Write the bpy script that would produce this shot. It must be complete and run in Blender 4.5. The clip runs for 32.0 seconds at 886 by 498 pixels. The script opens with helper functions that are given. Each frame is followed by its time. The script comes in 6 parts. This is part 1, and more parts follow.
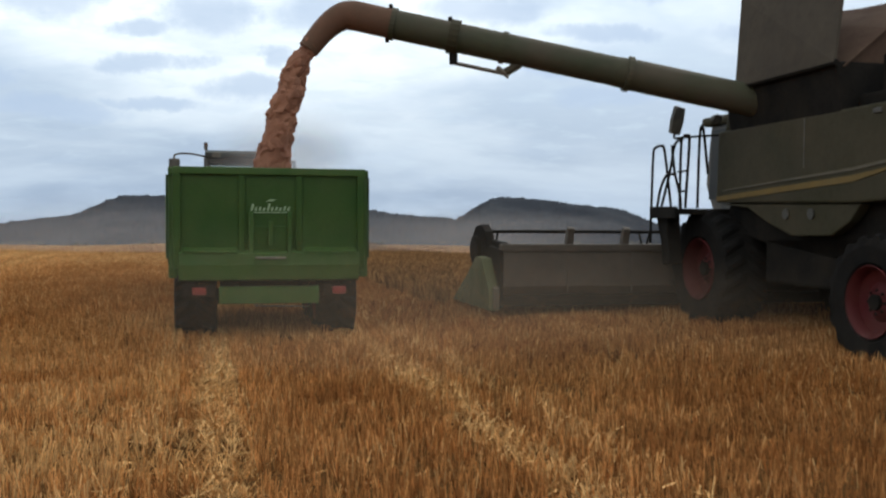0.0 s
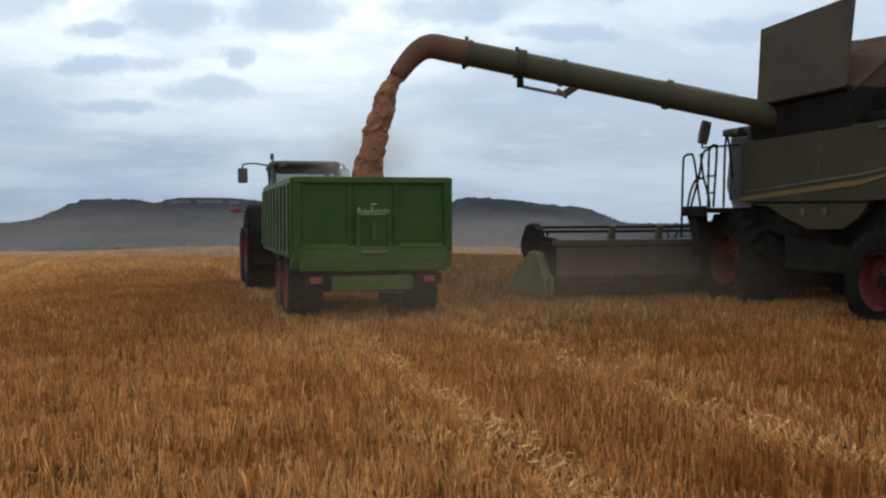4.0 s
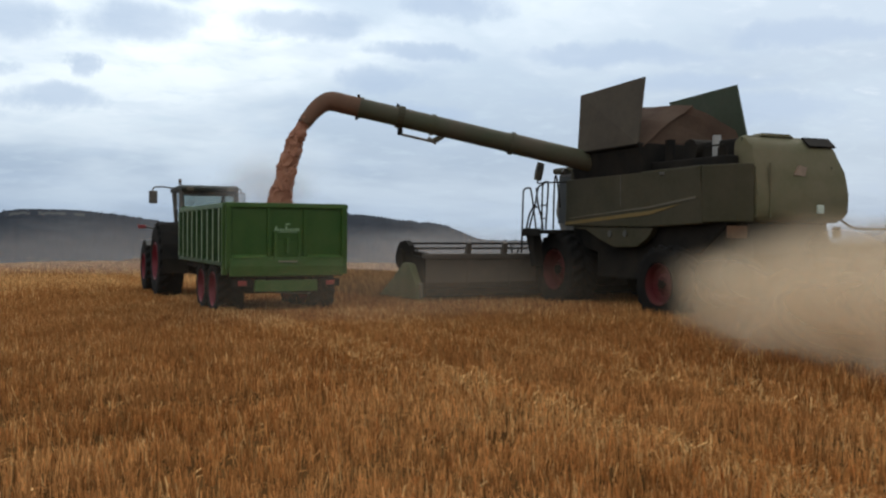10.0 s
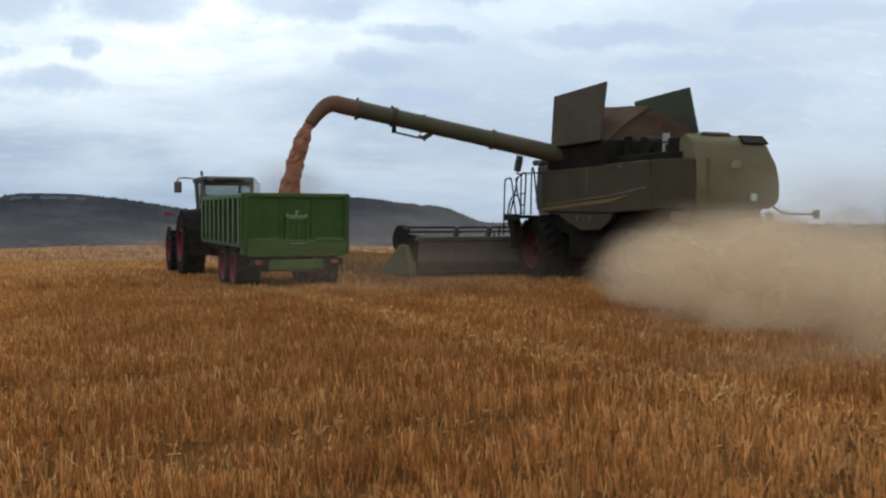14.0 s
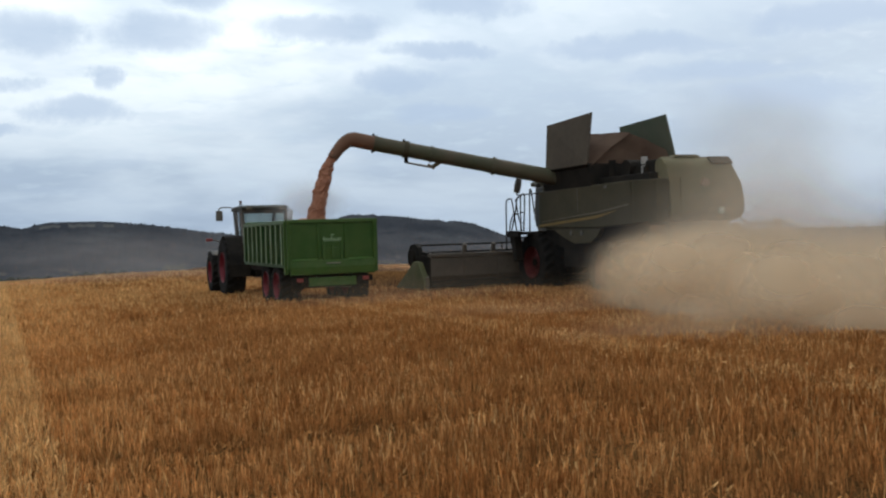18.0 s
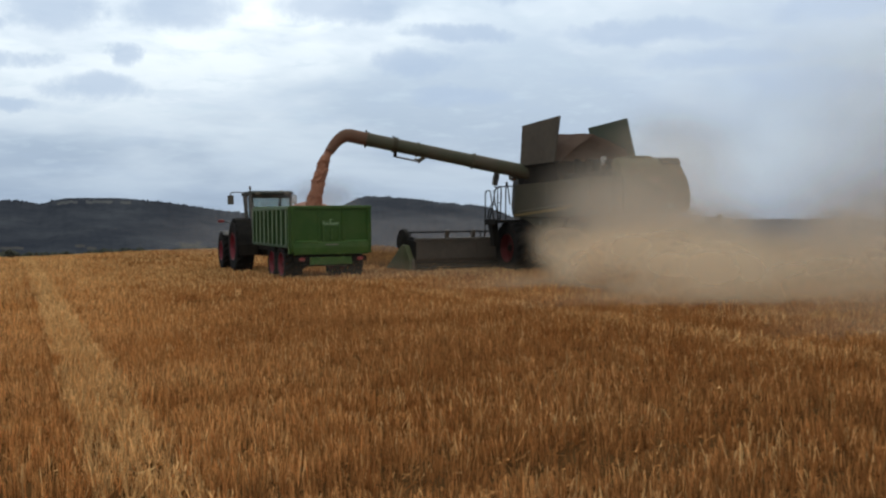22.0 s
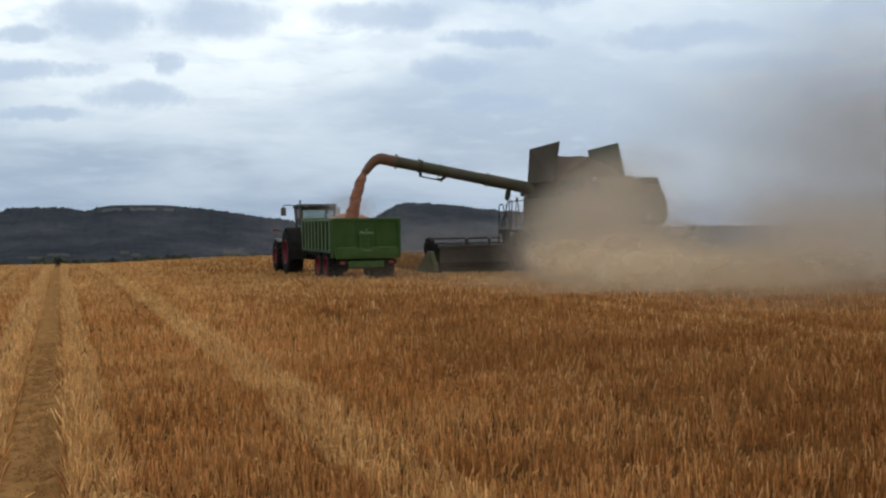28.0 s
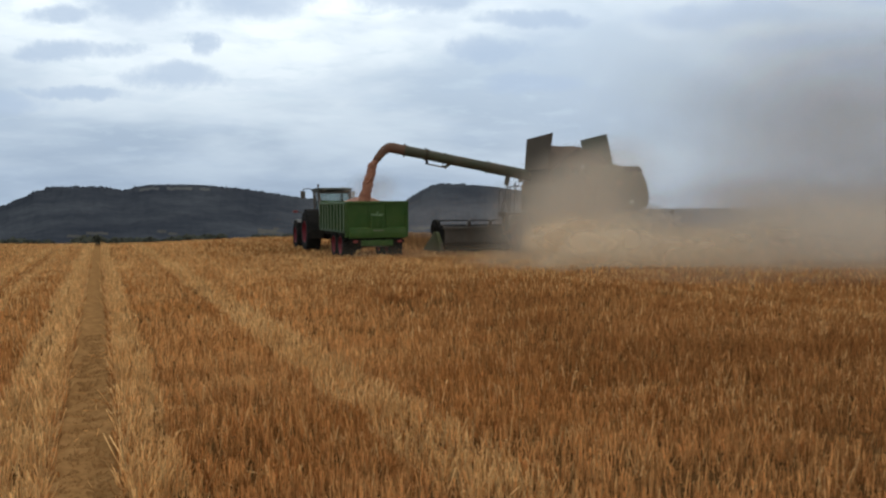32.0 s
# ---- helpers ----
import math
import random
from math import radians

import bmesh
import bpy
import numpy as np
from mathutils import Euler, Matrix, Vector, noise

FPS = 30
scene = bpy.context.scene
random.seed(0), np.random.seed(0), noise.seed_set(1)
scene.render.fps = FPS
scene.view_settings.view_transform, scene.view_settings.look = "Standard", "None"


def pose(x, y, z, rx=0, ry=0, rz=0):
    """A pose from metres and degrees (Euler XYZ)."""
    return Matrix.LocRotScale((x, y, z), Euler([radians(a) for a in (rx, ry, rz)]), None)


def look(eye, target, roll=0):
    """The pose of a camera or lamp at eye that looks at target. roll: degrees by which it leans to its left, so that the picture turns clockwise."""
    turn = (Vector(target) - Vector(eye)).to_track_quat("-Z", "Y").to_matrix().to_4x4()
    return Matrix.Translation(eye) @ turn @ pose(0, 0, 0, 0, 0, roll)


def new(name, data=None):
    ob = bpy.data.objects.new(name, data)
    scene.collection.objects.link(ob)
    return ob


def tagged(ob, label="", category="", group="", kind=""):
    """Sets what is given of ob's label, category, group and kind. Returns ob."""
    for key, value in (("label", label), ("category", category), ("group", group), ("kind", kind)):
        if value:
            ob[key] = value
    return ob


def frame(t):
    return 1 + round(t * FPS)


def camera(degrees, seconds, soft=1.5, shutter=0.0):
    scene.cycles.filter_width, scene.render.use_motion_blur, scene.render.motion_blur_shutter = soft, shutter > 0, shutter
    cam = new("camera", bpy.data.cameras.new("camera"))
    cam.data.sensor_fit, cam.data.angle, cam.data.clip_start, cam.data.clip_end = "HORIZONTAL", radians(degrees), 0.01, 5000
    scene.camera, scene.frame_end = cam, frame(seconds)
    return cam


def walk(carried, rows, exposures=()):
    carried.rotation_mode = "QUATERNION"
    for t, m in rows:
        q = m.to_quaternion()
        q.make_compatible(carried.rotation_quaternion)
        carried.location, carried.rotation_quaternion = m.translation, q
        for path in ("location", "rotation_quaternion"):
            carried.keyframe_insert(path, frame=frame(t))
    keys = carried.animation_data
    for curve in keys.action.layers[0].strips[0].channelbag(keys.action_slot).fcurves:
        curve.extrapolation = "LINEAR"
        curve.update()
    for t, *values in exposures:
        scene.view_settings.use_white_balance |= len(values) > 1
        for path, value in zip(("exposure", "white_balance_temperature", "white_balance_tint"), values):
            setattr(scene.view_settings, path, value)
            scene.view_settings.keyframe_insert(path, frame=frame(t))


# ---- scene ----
# The camera walks over the stubble behind a combine that unloads into a trailer.
cam = camera(49.3, 32.0, soft=2.25, shutter=0.4)
PATH = [
    (0, -0.000, -0.000, 1.504, 88.062, -0.418, -13.368),
    (0.5, -0.279, 0.449, 1.496, 89.787, -2.431, -14.158),
    (1, -0.562, 0.914, 1.489, 90.816, -0.006, -12.369),
    (1.5, -0.869, 1.365, 1.481, 90.242, 0.121, -11.491),
    (2, -1.170, 1.804, 1.473, 88.053, 1.297, -10.908),
    (2.5, -1.456, 2.246, 1.465, 87.662, 2.290, -12.287),
    (4.5, -2.429, 3.945, 1.439, 88.174, -0.720, -17.163),
    (5, -2.698, 4.290, 1.432, 87.078, -0.449, -19.482),
    (5.5, -2.953, 4.636, 1.426, 87.721, 0.435, -19.405),
    (6, -3.202, 4.992, 1.420, 88.325, 1.268, -19.909),
    (6.5, -3.436, 5.390, 1.414, 87.567, -0.000, -18.465),
    (7, -3.637, 5.811, 1.408, 88.980, 1.602, -15.741),
    (7.5, -3.784, 6.232, 1.403, 89.460, 1.524, -17.514),
    (8, -3.884, 6.646, 1.398, 88.634, 0.546, -19.791),
    (8.5, -3.984, 7.007, 1.394, 89.529, 0.048, -20.363),
    (9, -4.092, 7.330, 1.390, 89.275, 0.376, -22.591),
    (9.5, -4.198, 7.642, 1.386, 89.329, 0.425, -24.158),
    (10, -4.319, 7.949, 1.382, 89.052, -0.353, -23.978),
    (10.5, -4.464, 8.258, 1.378, 88.565, 0.669, -22.767),
    (11, -4.600, 8.586, 1.374, 88.992, 1.109, -23.551),
    (11.5, -4.747, 8.918, 1.369, 87.918, 1.180, -22.907),
    (12, -4.907, 9.230, 1.365, 88.342, 1.603, -23.916),
    (12.5, -5.053, 9.533, 1.361, 87.199, 0.402, -24.736),
    (13, -5.207, 9.839, 1.357, 86.934, -0.340, -24.240),
    (13.5, -5.368, 10.163, 1.352, 86.321, 0.492, -22.904),
    (14, -5.502, 10.516, 1.348, 88.029, -0.130, -23.937),
    (14.5, -5.642, 10.864, 1.343, 88.657, 0.101, -21.177),
    (15, -5.791, 11.223, 1.339, 88.167, 0.670, -22.913),
    (15.5, -5.945, 11.579, 1.334, 88.434, 0.202, -21.746),
    (17.5, -6.689, 12.724, 1.317, 88.415, 0.474, -21.575),
    (18, -6.830, 12.982, 1.314, 88.984, 1.755, -22.512),
    (18.5, -6.948, 13.241, 1.311, 88.904, 1.182, -22.792),
    (19, -7.053, 13.490, 1.307, 90.764, 1.182, -20.630),
    (19.5, -7.149, 13.734, 1.305, 90.615, 1.706, -21.106),
    (20, -7.236, 13.978, 1.302, 88.885, 0.753, -20.683),
    (20.5, -7.304, 14.234, 1.299, 89.395, 0.367, -21.185),
    (21, -7.370, 14.504, 1.296, 88.905, 0.498, -19.950),
    (21.5, -7.442, 14.794, 1.293, 89.775, 1.309, -22.779),
    (22, -7.520, 15.090, 1.290, 88.008, 0.613, -21.632),
    (22.5, -7.597, 15.389, 1.286, 89.303, 0.202, -21.197),
    (23, -7.686, 15.683, 1.283, 88.705, 0.377, -20.104),
    (23.5, -7.798, 15.956, 1.280, 87.128, 1.353, -19.277),
    (24, -7.923, 16.211, 1.277, 87.946, 0.212, -20.678),
    (24.5, -8.055, 16.457, 1.273, 89.245, -0.004, -20.064),
    (25, -8.191, 16.699, 1.270, 88.525, 1.007, -18.374),
    (25.5, -8.330, 16.938, 1.267, 88.760, 1.676, -17.116),
    (27.5, -8.864, 17.883, 1.255, 88.721, 0.280, -17.742),
    (28, -8.938, 18.118, 1.252, 88.409, 0.723, -19.349),
    (28.5, -9.038, 18.345, 1.249, 88.010, 2.396, -18.307),
    (29, -9.074, 18.565, 1.247, 87.600, 1.892, -17.696),
    (29.5, -9.088, 18.785, 1.245, 89.015, 1.272, -17.076),
    (30, -9.104, 18.999, 1.243, 87.948, 1.902, -17.573),
    (30.5, -9.146, 19.214, 1.241, 87.751, 1.464, -18.033),
    (31, -9.123, 19.462, 1.239, 87.442, 0.918, -18.777),
    (31.5, -9.108, 19.759, 1.236, 87.806, -0.298, -17.867),
    (32, -9.119, 20.080, 1.233, 87.298, 0.409, -17.332),
]

walk(cam, [(r[0], pose(*r[1:])) for r in PATH], exposures=[(0.0, 0.16), (1.0, -0.01), (2.0, -0.06), (4.5, 0.06), (6.0, 0.12), (7.0, 0.0), (8.0, 0.04), (12.0, 0.05), (14.0, 0.1), (15.0, 0.03), (18.0, 0.05), (19.0, -0.16), (20.0, -0.05), (22.0, 0.0), (25.0, 0.0), (28.0, -0.04), (32.0, 0.0)])

# ---- sky and sun ----
world = bpy.data.worlds.new("overcast_sky")
scene.world = world
world.use_nodes = True
SUN_EL, SUN_AZ = radians(38), radians(62)          # azimuth clockwise from +y
wn, wl = world.node_tree.nodes, world.node_tree.links
wn.clear()


def wnode(kind, **kw):
    n = wn.new(kind)
    for k, v in kw.items():
        n.inputs[k].default_value = v
    return n


w_out = wn.new("ShaderNodeOutputWorld")
w_sky = wn.new("ShaderNodeTexSky")
w_sky.sky_type, w_sky.sun_disc = "NISHITA", False
w_sky.sun_elevation, w_sky.sun_rotation = SUN_EL, SUN_AZ
w_sky.dust_density = 3.0
w_skybg = wnode("ShaderNodeBackground", Strength=0.10)
wl.new(w_sky.outputs[0], w_skybg.inputs[0])
w_co = wn.new("ShaderNodeTexCoord")
w_sep = wn.new("ShaderNodeSeparateXYZ")
wl.new(w_co.outputs["Generated"], w_sep.inputs[0])


def wmath(op, a, b, c=None):
    n = wn.new("ShaderNodeMath")
    n.operation = op
    for i, v in enumerate((a, b, c)):
        if v is None:
            continue
        if isinstance(v, (int, float)):
            n.inputs[i].default_value = v
        else:
            wl.new(v, n.inputs[i])
    return n.outputs[0]


def wmap(v, a, b, lo, hi):
    n = wn.new("ShaderNodeMapRange")
    n.interpolation_type = "SMOOTHSTEP"
    wl.new(v, n.inputs[0])
    for i, q in enumerate((a, b, lo, hi)):
        n.inputs[i + 1].default_value = q
    return n.outputs[0]


# cloud deck: the direction cast on a flat ceiling
up = wmath("MAXIMUM", w_sep.outputs["Z"], 0.0)
den = wmath("ADD", up, 0.20)
w_cmb = wn.new("ShaderNodeCombineXYZ")
wl.new(wmath("DIVIDE", w_sep.outputs["X"], den), w_cmb.inputs[0])
wl.new(wmath("DIVIDE", w_sep.outputs["Y"], den), w_cmb.inputs[1])


def wnoise(scale, detail, rough, off):
    m = wn.new("ShaderNodeMapping")
    m.inputs["Location"].default_value = off
    m.inputs["Rotation"].default_value = (0, 0, 0.5)
    m.inputs["Scale"].default_value = (1.0, 1.15, 1)
    wl.new(w_cmb.outputs[0], m.inputs[0])
    n = wnode("ShaderNodeTexNoise", Scale=scale, Detail=detail, Roughness=rough, Distortion=0.25)
    wl.new(m.outputs[0], n.inputs["Vector"])
    return n.outputs[0]


big, small = wnoise(0.9, 5, 0.5, (3.1, 0.4, 0)), wnoise(3.1, 5, 0.5, (0.7, 5.2, 0))
east = wmap(wmath("ADD", w_sep.outputs["X"], wmath("MULTIPLY", big, 0.35)), 0.42, 1.0, 1.0, 0.0)
bright = wmap(big, 0.36, 0.62, 0.0, 1.0)
patch = wmap(small, 0.50, 0.66, 0.0, 1.0)
wisp = wnoise(7.5, 6, 0.6, (4.1, 1.7, 0))

# single darker clouds: bearing, height, half width, half height, all in degrees
CLOUDS = [(-9.0, 12.1, 2.9, 1.5), (-12.0, 7.2, 2.3, 0.7), (-8.6, 5.6, 3.5, 0.6), (-3.6, 10.3, 1.9, 0.5), (-3.2, 8.4, 2.2, 0.45), (-0.1, 11.3, 2.3, 1.2), (6.4, 11.6, 3.4, 1.0),
          (3.4, 8.9, 1.1, 0.65), (1.8, 7.1, 2.6, 0.6), (-3.2, 6.3, 2.6, 0.35), (8.7, 14.0, 2.6, 1.0), (16.0, 11.9, 3.4, 0.8), (20.1, 8.8, 2.3, 0.75), (22.7, 6.9, 3.2, 0.6),
          (24.7, 13.0, 3.2, 0.7), (33.5, 10.3, 4.6, 0.6), (38.5, 8.6, 4.6, 0.6), (42.5, 7.1, 3.8, 0.8), (44.8, 11.0, 3.9, 0.6), (22.7, 10.6, 2.9, 0.4)]
w_warp = wnode("ShaderNodeTexNoise", Scale=11.0, Detail=6, Roughness=0.63)
wl.new(w_co.outputs["Generated"], w_warp.inputs["Vector"])
w_wsep = wn.new("ShaderNodeSeparateColor")
wl.new(w_warp.outputs["Color"], w_wsep.inputs[0])
bearing = wmath("MULTIPLY", wmath("ARCTAN2", w_sep.outputs["X"], w_sep.outputs["Y"]), 57.2958)
rise = wmath("MULTIPLY", wmath("ARCSINE", w_sep.outputs["Z"], 0.0), 57.2958)
bear_w = wmath("ADD", bearing, wmath("MULTIPLY", wmath("SUBTRACT", w_wsep.outputs[0], 0.5), 8.5))
rise_w = wmath("ADD", rise, wmath("MULTIPLY", wmath("SUBTRACT", w_wsep.outputs[1], 0.5), 2.4))
single = None
for c_az, c_el, c_w, c_h in CLOUDS:
    u_ = wmath("DIVIDE", wmath("SUBTRACT", bear_w, c_az), c_w)
    v_ = wmath("DIVIDE", wmath("SUBTRACT", rise_w, c_el), c_h)
    near_ = wmap(wmath("ADD", wmath("MULTIPLY", u_, u_), wmath("MULTIPLY", v_, v_)), 1.9, 0.15, 0.0, 1.0)
    single = near_ if single is None else wmath("MAXIMUM", single, near_)
aside = wmath("MAXIMUM", wmap(wmath("ABSOLUTE", wmath("SUBTRACT", bearing, 16.0), 0.0), 30.0, 38.0, 0.0, 1.0), wmap(rise, 14.0, 18.0, 0.0, 1.0))
high = wmap(w_sep.outputs["Z"], 0.0, 0.26, 0.0, 1.0)


def wmix(f, a, b):
    n = wn.new("ShaderNodeMix")
    n.data_type = "RGBA"
    wl.new(f, n.inputs[0])
    for i, v in ((6, a), (7, b)):
        if isinstance(v, tuple):
            n.inputs[i].default_value = (*v, 1)
        else:
            wl.new(v, n.inputs[i])
    return n.outputs[2]


low_c = wmix(bright, (0.37, 0.478, 0.63), (0.51, 0.63, 0.775))
high_c = wmix(wmath("MULTIPLY", bright, east), (0.68, 0.815, 0.955), (1.22, 1.31, 1.33))
deck = wmix(wmath("MULTIPLY", high, wmap(east, 0.0, 1.0, 0.55, 1.0)), low_c, high_c)
deck = wmix(wmath("MULTIPLY", patch, wmap(w_sep.outputs["Z"], 0.02, 0.2, 0.15, 0.25)), deck, (0.46, 0.59, 0.78))
deck = wmix(wmath("MULTIPLY", wmap(wisp, 0.47, 0.74, 0.0, 0.45), wmap(w_sep.outputs["Z"], 0.0, 0.12, 0.35, 1.0)), deck, (0.63, 0.77, 0.89))
deck = wmix(wmath("MULTIPLY", wmap(wisp, 0.48, 0.18, 0.0, 0.5), wmath("MULTIPLY", wmap(big, 0.40, 0.6, 0.2, 1.0), wmap(w_sep.outputs["Z"], 0.05, 0.15, 0.0, 1.0))), deck, (1.02, 1.10, 1.16))
deck = wmix(wmath("MULTIPLY", wmath("MAXIMUM", single, wmath("MULTIPLY", patch, aside)), 0.66), deck, (0.45, 0.58, 0.775))
w_cloud = wnode("ShaderNodeBackground", Strength=0.98)
wl.new(deck, w_cloud.inputs[0])
w_mix = wn.new("ShaderNodeMixShader")
w_mix.inputs[0].default_value = 0.92
wl.new(w_skybg.outputs[0], w_mix.inputs[1])
wl.new(w_cloud.outputs[0], w_mix.inputs[2])
wl.new(w_mix.outputs[0], w_out.inputs[0])

sun_data = bpy.data.lights.new("sun", "SUN")
sun_data.energy, sun_data.angle, sun_data.color = 1.1, radians(14), (1.0, 0.95, 0.87)
sun = new("sun", sun_data)
sun.matrix_world = look((0, 0, 0), (-math.sin(SUN_AZ) * math.cos(SUN_EL), -math.cos(SUN_AZ) * math.cos(SUN_EL), -math.sin(SUN_EL)))
scene.cycles.transparent_max_bounces = 160


# ---- materials ----
def mat(name, c1, c2, scale=4.0, rough=0.6, metal=0.0, bump=0.15, fine=60.0, dust=None, dust_amount=0.0, coords="Object", stretch=(1, 1, 1), vary=0.0, sheen=0.5):
    """Two colours mixed by noise at two scales, fine relief, and an optional film of dust in patches."""
    m = bpy.data.materials.new(name)
    m.use_nodes = True
    n, l = m.node_tree.nodes, m.node_tree.links
    b = n["Principled BSDF"]
    co = n.new("ShaderNodeTexCoord")
    mp = n.new("ShaderNodeMapping")
    mp.inputs["Scale"].default_value = stretch
    if coords == "World":
        geo = n.new("ShaderNodeNewGeometry")
        l.new(geo.outputs["Position"], mp.inputs[0])
    else:
        l.new(co.outputs[coords], mp.inputs[0])

    def nz(s, d, r):
        t = n.new("ShaderNodeTexNoise")
        t.inputs["Scale"].default_value, t.inputs["Detail"].default_value, t.inputs["Roughness"].default_value = s, d, r
        l.new(mp.outputs[0], t.inputs["Vector"])
        return t.outputs[0]

    def ramp(v, a, z):
        r = n.new("ShaderNodeMapRange")
        l.new(v, r.inputs[0])
        r.inputs[1].default_value, r.inputs[2].default_value = a, z
        return r.outputs[0]

    def mix(f, a, z):
        x = n.new("ShaderNodeMix")
        x.data_type = "RGBA"
        if isinstance(f, float):
            x.inputs[0].default_value = f
        else:
            l.new(f, x.inputs[0])
        for i, v in ((6, a), (7, z)):
            if isinstance(v, tuple):
                x.inputs[i].default_value = (*v, 1)
            else:
                l.new(v, x.inputs[i])
        return x.outputs[2]

    wide, tight = nz(scale, 4, 0.6), nz(fine, 3, 0.6)
    col = mix(ramp(wide, 0.32, 0.68), c1, c2)
    mean = tuple(0.5 * (a + z) * 0.6 for a, z in zip(c1, c2))
    grain = n.new("ShaderNodeMath")
    grain.operation = "MULTIPLY"
    l.new(ramp(tight, 0.45, 0.75), grain.inputs[0])
    grain.inputs[1].default_value = 0.5
    col = mix(grain.outputs[0], col, mean)
    if vary:
        info = n.new("ShaderNodeNewGeometry")
        shift = n.new("ShaderNodeHueSaturation")
        l.new(ramp2(n, l, info.outputs["Random Per Island"], 1 - vary, 1 + vary), shift.inputs["Value"])
        l.new(col, shift.inputs["Color"])
        col = shift.outputs[0]
    rg = n.new("ShaderNodeMapRange")
    l.new(tight, rg.inputs[0])
    rg.inputs[3].default_value, rg.inputs[4].default_value = max(0.02, rough - 0.1), min(1, rough + 0.1)
    rout = rg.outputs[0]
    if dust:
        film = n.new("ShaderNodeMapRange")
        l.new(nz(scale * 0.6 + 0.7, 6, 0.65), film.inputs[0])
        film.inputs[1].default_value, film.inputs[2].default_value = 0.3, 0.7
        film.inputs[3].default_value, film.inputs[4].default_value = max(0.0, dust_amount - 0.25), min(1.0, dust_amount + 0.25)
        col = mix(film.outputs[0], col, dust)
    l.new(col, b.inputs["Base Color"])
    l.new(rout, b.inputs["Roughness"])
    b.inputs["Metallic"].default_value = metal
    b.inputs["Specular IOR Level"].default_value = sheen
    if bump:
        bp = n.new("ShaderNodeBump")
        bp.inputs["Strength"].default_value, bp.inputs["Distance"].default_value = bump, 0.01
        l.new(tight, bp.inputs["Height"])
        l.new(bp.outputs[0], b.inputs["Normal"])
    return m


def ramp2(n, l, v, lo, hi):
    r = n.new("ShaderNodeMapRange")
    l.new(v, r.inputs[0])
    r.inputs[3].default_value, r.inputs[4].default_value = lo, hi
    return r.outputs[0]


DUST = (0.30, 0.235, 0.15)
M = {}
M["soil"] = mat("soil", (0.078, 0.037, 0.013), (0.135, 0.064, 0.022), 0.8, 0.95, sheen=0.0, bump=0.8, fine=22, coords="World")
M["trail"] = mat("trodden_soil", (0.195, 0.093, 0.031), (0.31, 0.160, 0.060), 6.0, 0.95, bump=0.9, fine=30, coords="World", sheen=0.0)
M["straw"] = mat("straw", (0.50, 0.212, 0.062), (0.66, 0.335, 0.120), 0.45, 0.7, bump=0, fine=7, coords="World", vary=0.5, sheen=0.0)
M["brown_straw"] = mat("brown_straw", (0.33, 0.130, 0.038), (0.46, 0.215, 0.073), 0.45, 0.7, bump=0, fine=7, coords="World", vary=0.52, sheen=0.0)
M["pale_straw"] = mat("pale_straw", (0.64, 0.345, 0.125), (0.78, 0.47, 0.195), 0.9, 0.7, bump=0, fine=7, coords="World", vary=0.4, sheen=0.0)
M["crop"] = mat("ripe_crop", (0.21, 0.098, 0.034), (0.29, 0.148, 0.054), 0.6, 0.8, bump=0, fine=12, coords="World", vary=0.45, sheen=0.0)
# distance haze is mixed into the next three far colours
M["wood_hill"] = mat("hazed_woodland", (0.028, 0.031, 0.038), (0.058, 0.061, 0.066), 0.008, 0.95, bump=0, fine=0.05, coords="World", sheen=0.0)
M["pasture"] = mat("hazed_pasture", (0.070, 0.070, 0.070), (0.105, 0.098, 0.088), 0.008, 0.95, bump=0, fine=0.03, coords="World", sheen=0.0, stretch=(1, 1, 2))
M["far_field"] = mat("hazed_cut_field", (0.062, 0.058, 0.053), (0.084, 0.076, 0.064), 0.008, 0.95, bump=0, fine=0.03, coords="World", sheen=0.0)
M["leaves"] = mat("hedge_leaves", (0.042, 0.044, 0.034), (0.075, 0.072, 0.050), 0.2, 0.9, bump=0, fine=1.0, coords="World", vary=0.3, sheen=0.0)
M["trunk"] = mat("bark", (0.05, 0.04, 0.03), (0.08, 0.065, 0.05), 2, 0.9)
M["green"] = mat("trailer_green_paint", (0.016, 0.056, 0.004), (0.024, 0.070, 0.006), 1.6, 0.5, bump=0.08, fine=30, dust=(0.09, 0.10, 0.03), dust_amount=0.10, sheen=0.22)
M["green_edge"] = mat("worn_green_rail", (0.021, 0.068, 0.006), (0.031, 0.086, 0.010), 3.0, 0.5, bump=0.1, fine=30, dust=(0.12, 0.13, 0.045), dust_amount=0.16, sheen=0.25)
# darker copy of the trailer green; the side's shade is in its colour
M["side_green"] = mat("shaded_side_green", (0.013, 0.040, 0.008), (0.020, 0.052, 0.012), 1.6, 0.6, bump=0.08, fine=30, dust=(0.08, 0.09, 0.05), dust_amount=0.2, sheen=0.15)
# dust and the sky light on the outer faces are both in this colour
M["rib"] = mat("dusty_skylit_rib", (0.10, 0.17, 0.075), (0.15, 0.22, 0.11), 3.0, 0.55, bump=0.1, fine=30, dust=(0.25, 0.27, 0.15), dust_amount=0.45, sheen=0.25)
M["dark_green"] = mat("tractor_green_paint", (0.012, 0.034, 0.010), (0.02, 0.048, 0.014), 2, 0.45, bump=0.05, dust=(0.12, 0.10, 0.065), dust_amount=0.2)
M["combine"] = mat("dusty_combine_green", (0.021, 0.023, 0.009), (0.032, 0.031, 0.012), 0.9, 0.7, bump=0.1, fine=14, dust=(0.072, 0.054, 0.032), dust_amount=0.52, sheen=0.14)
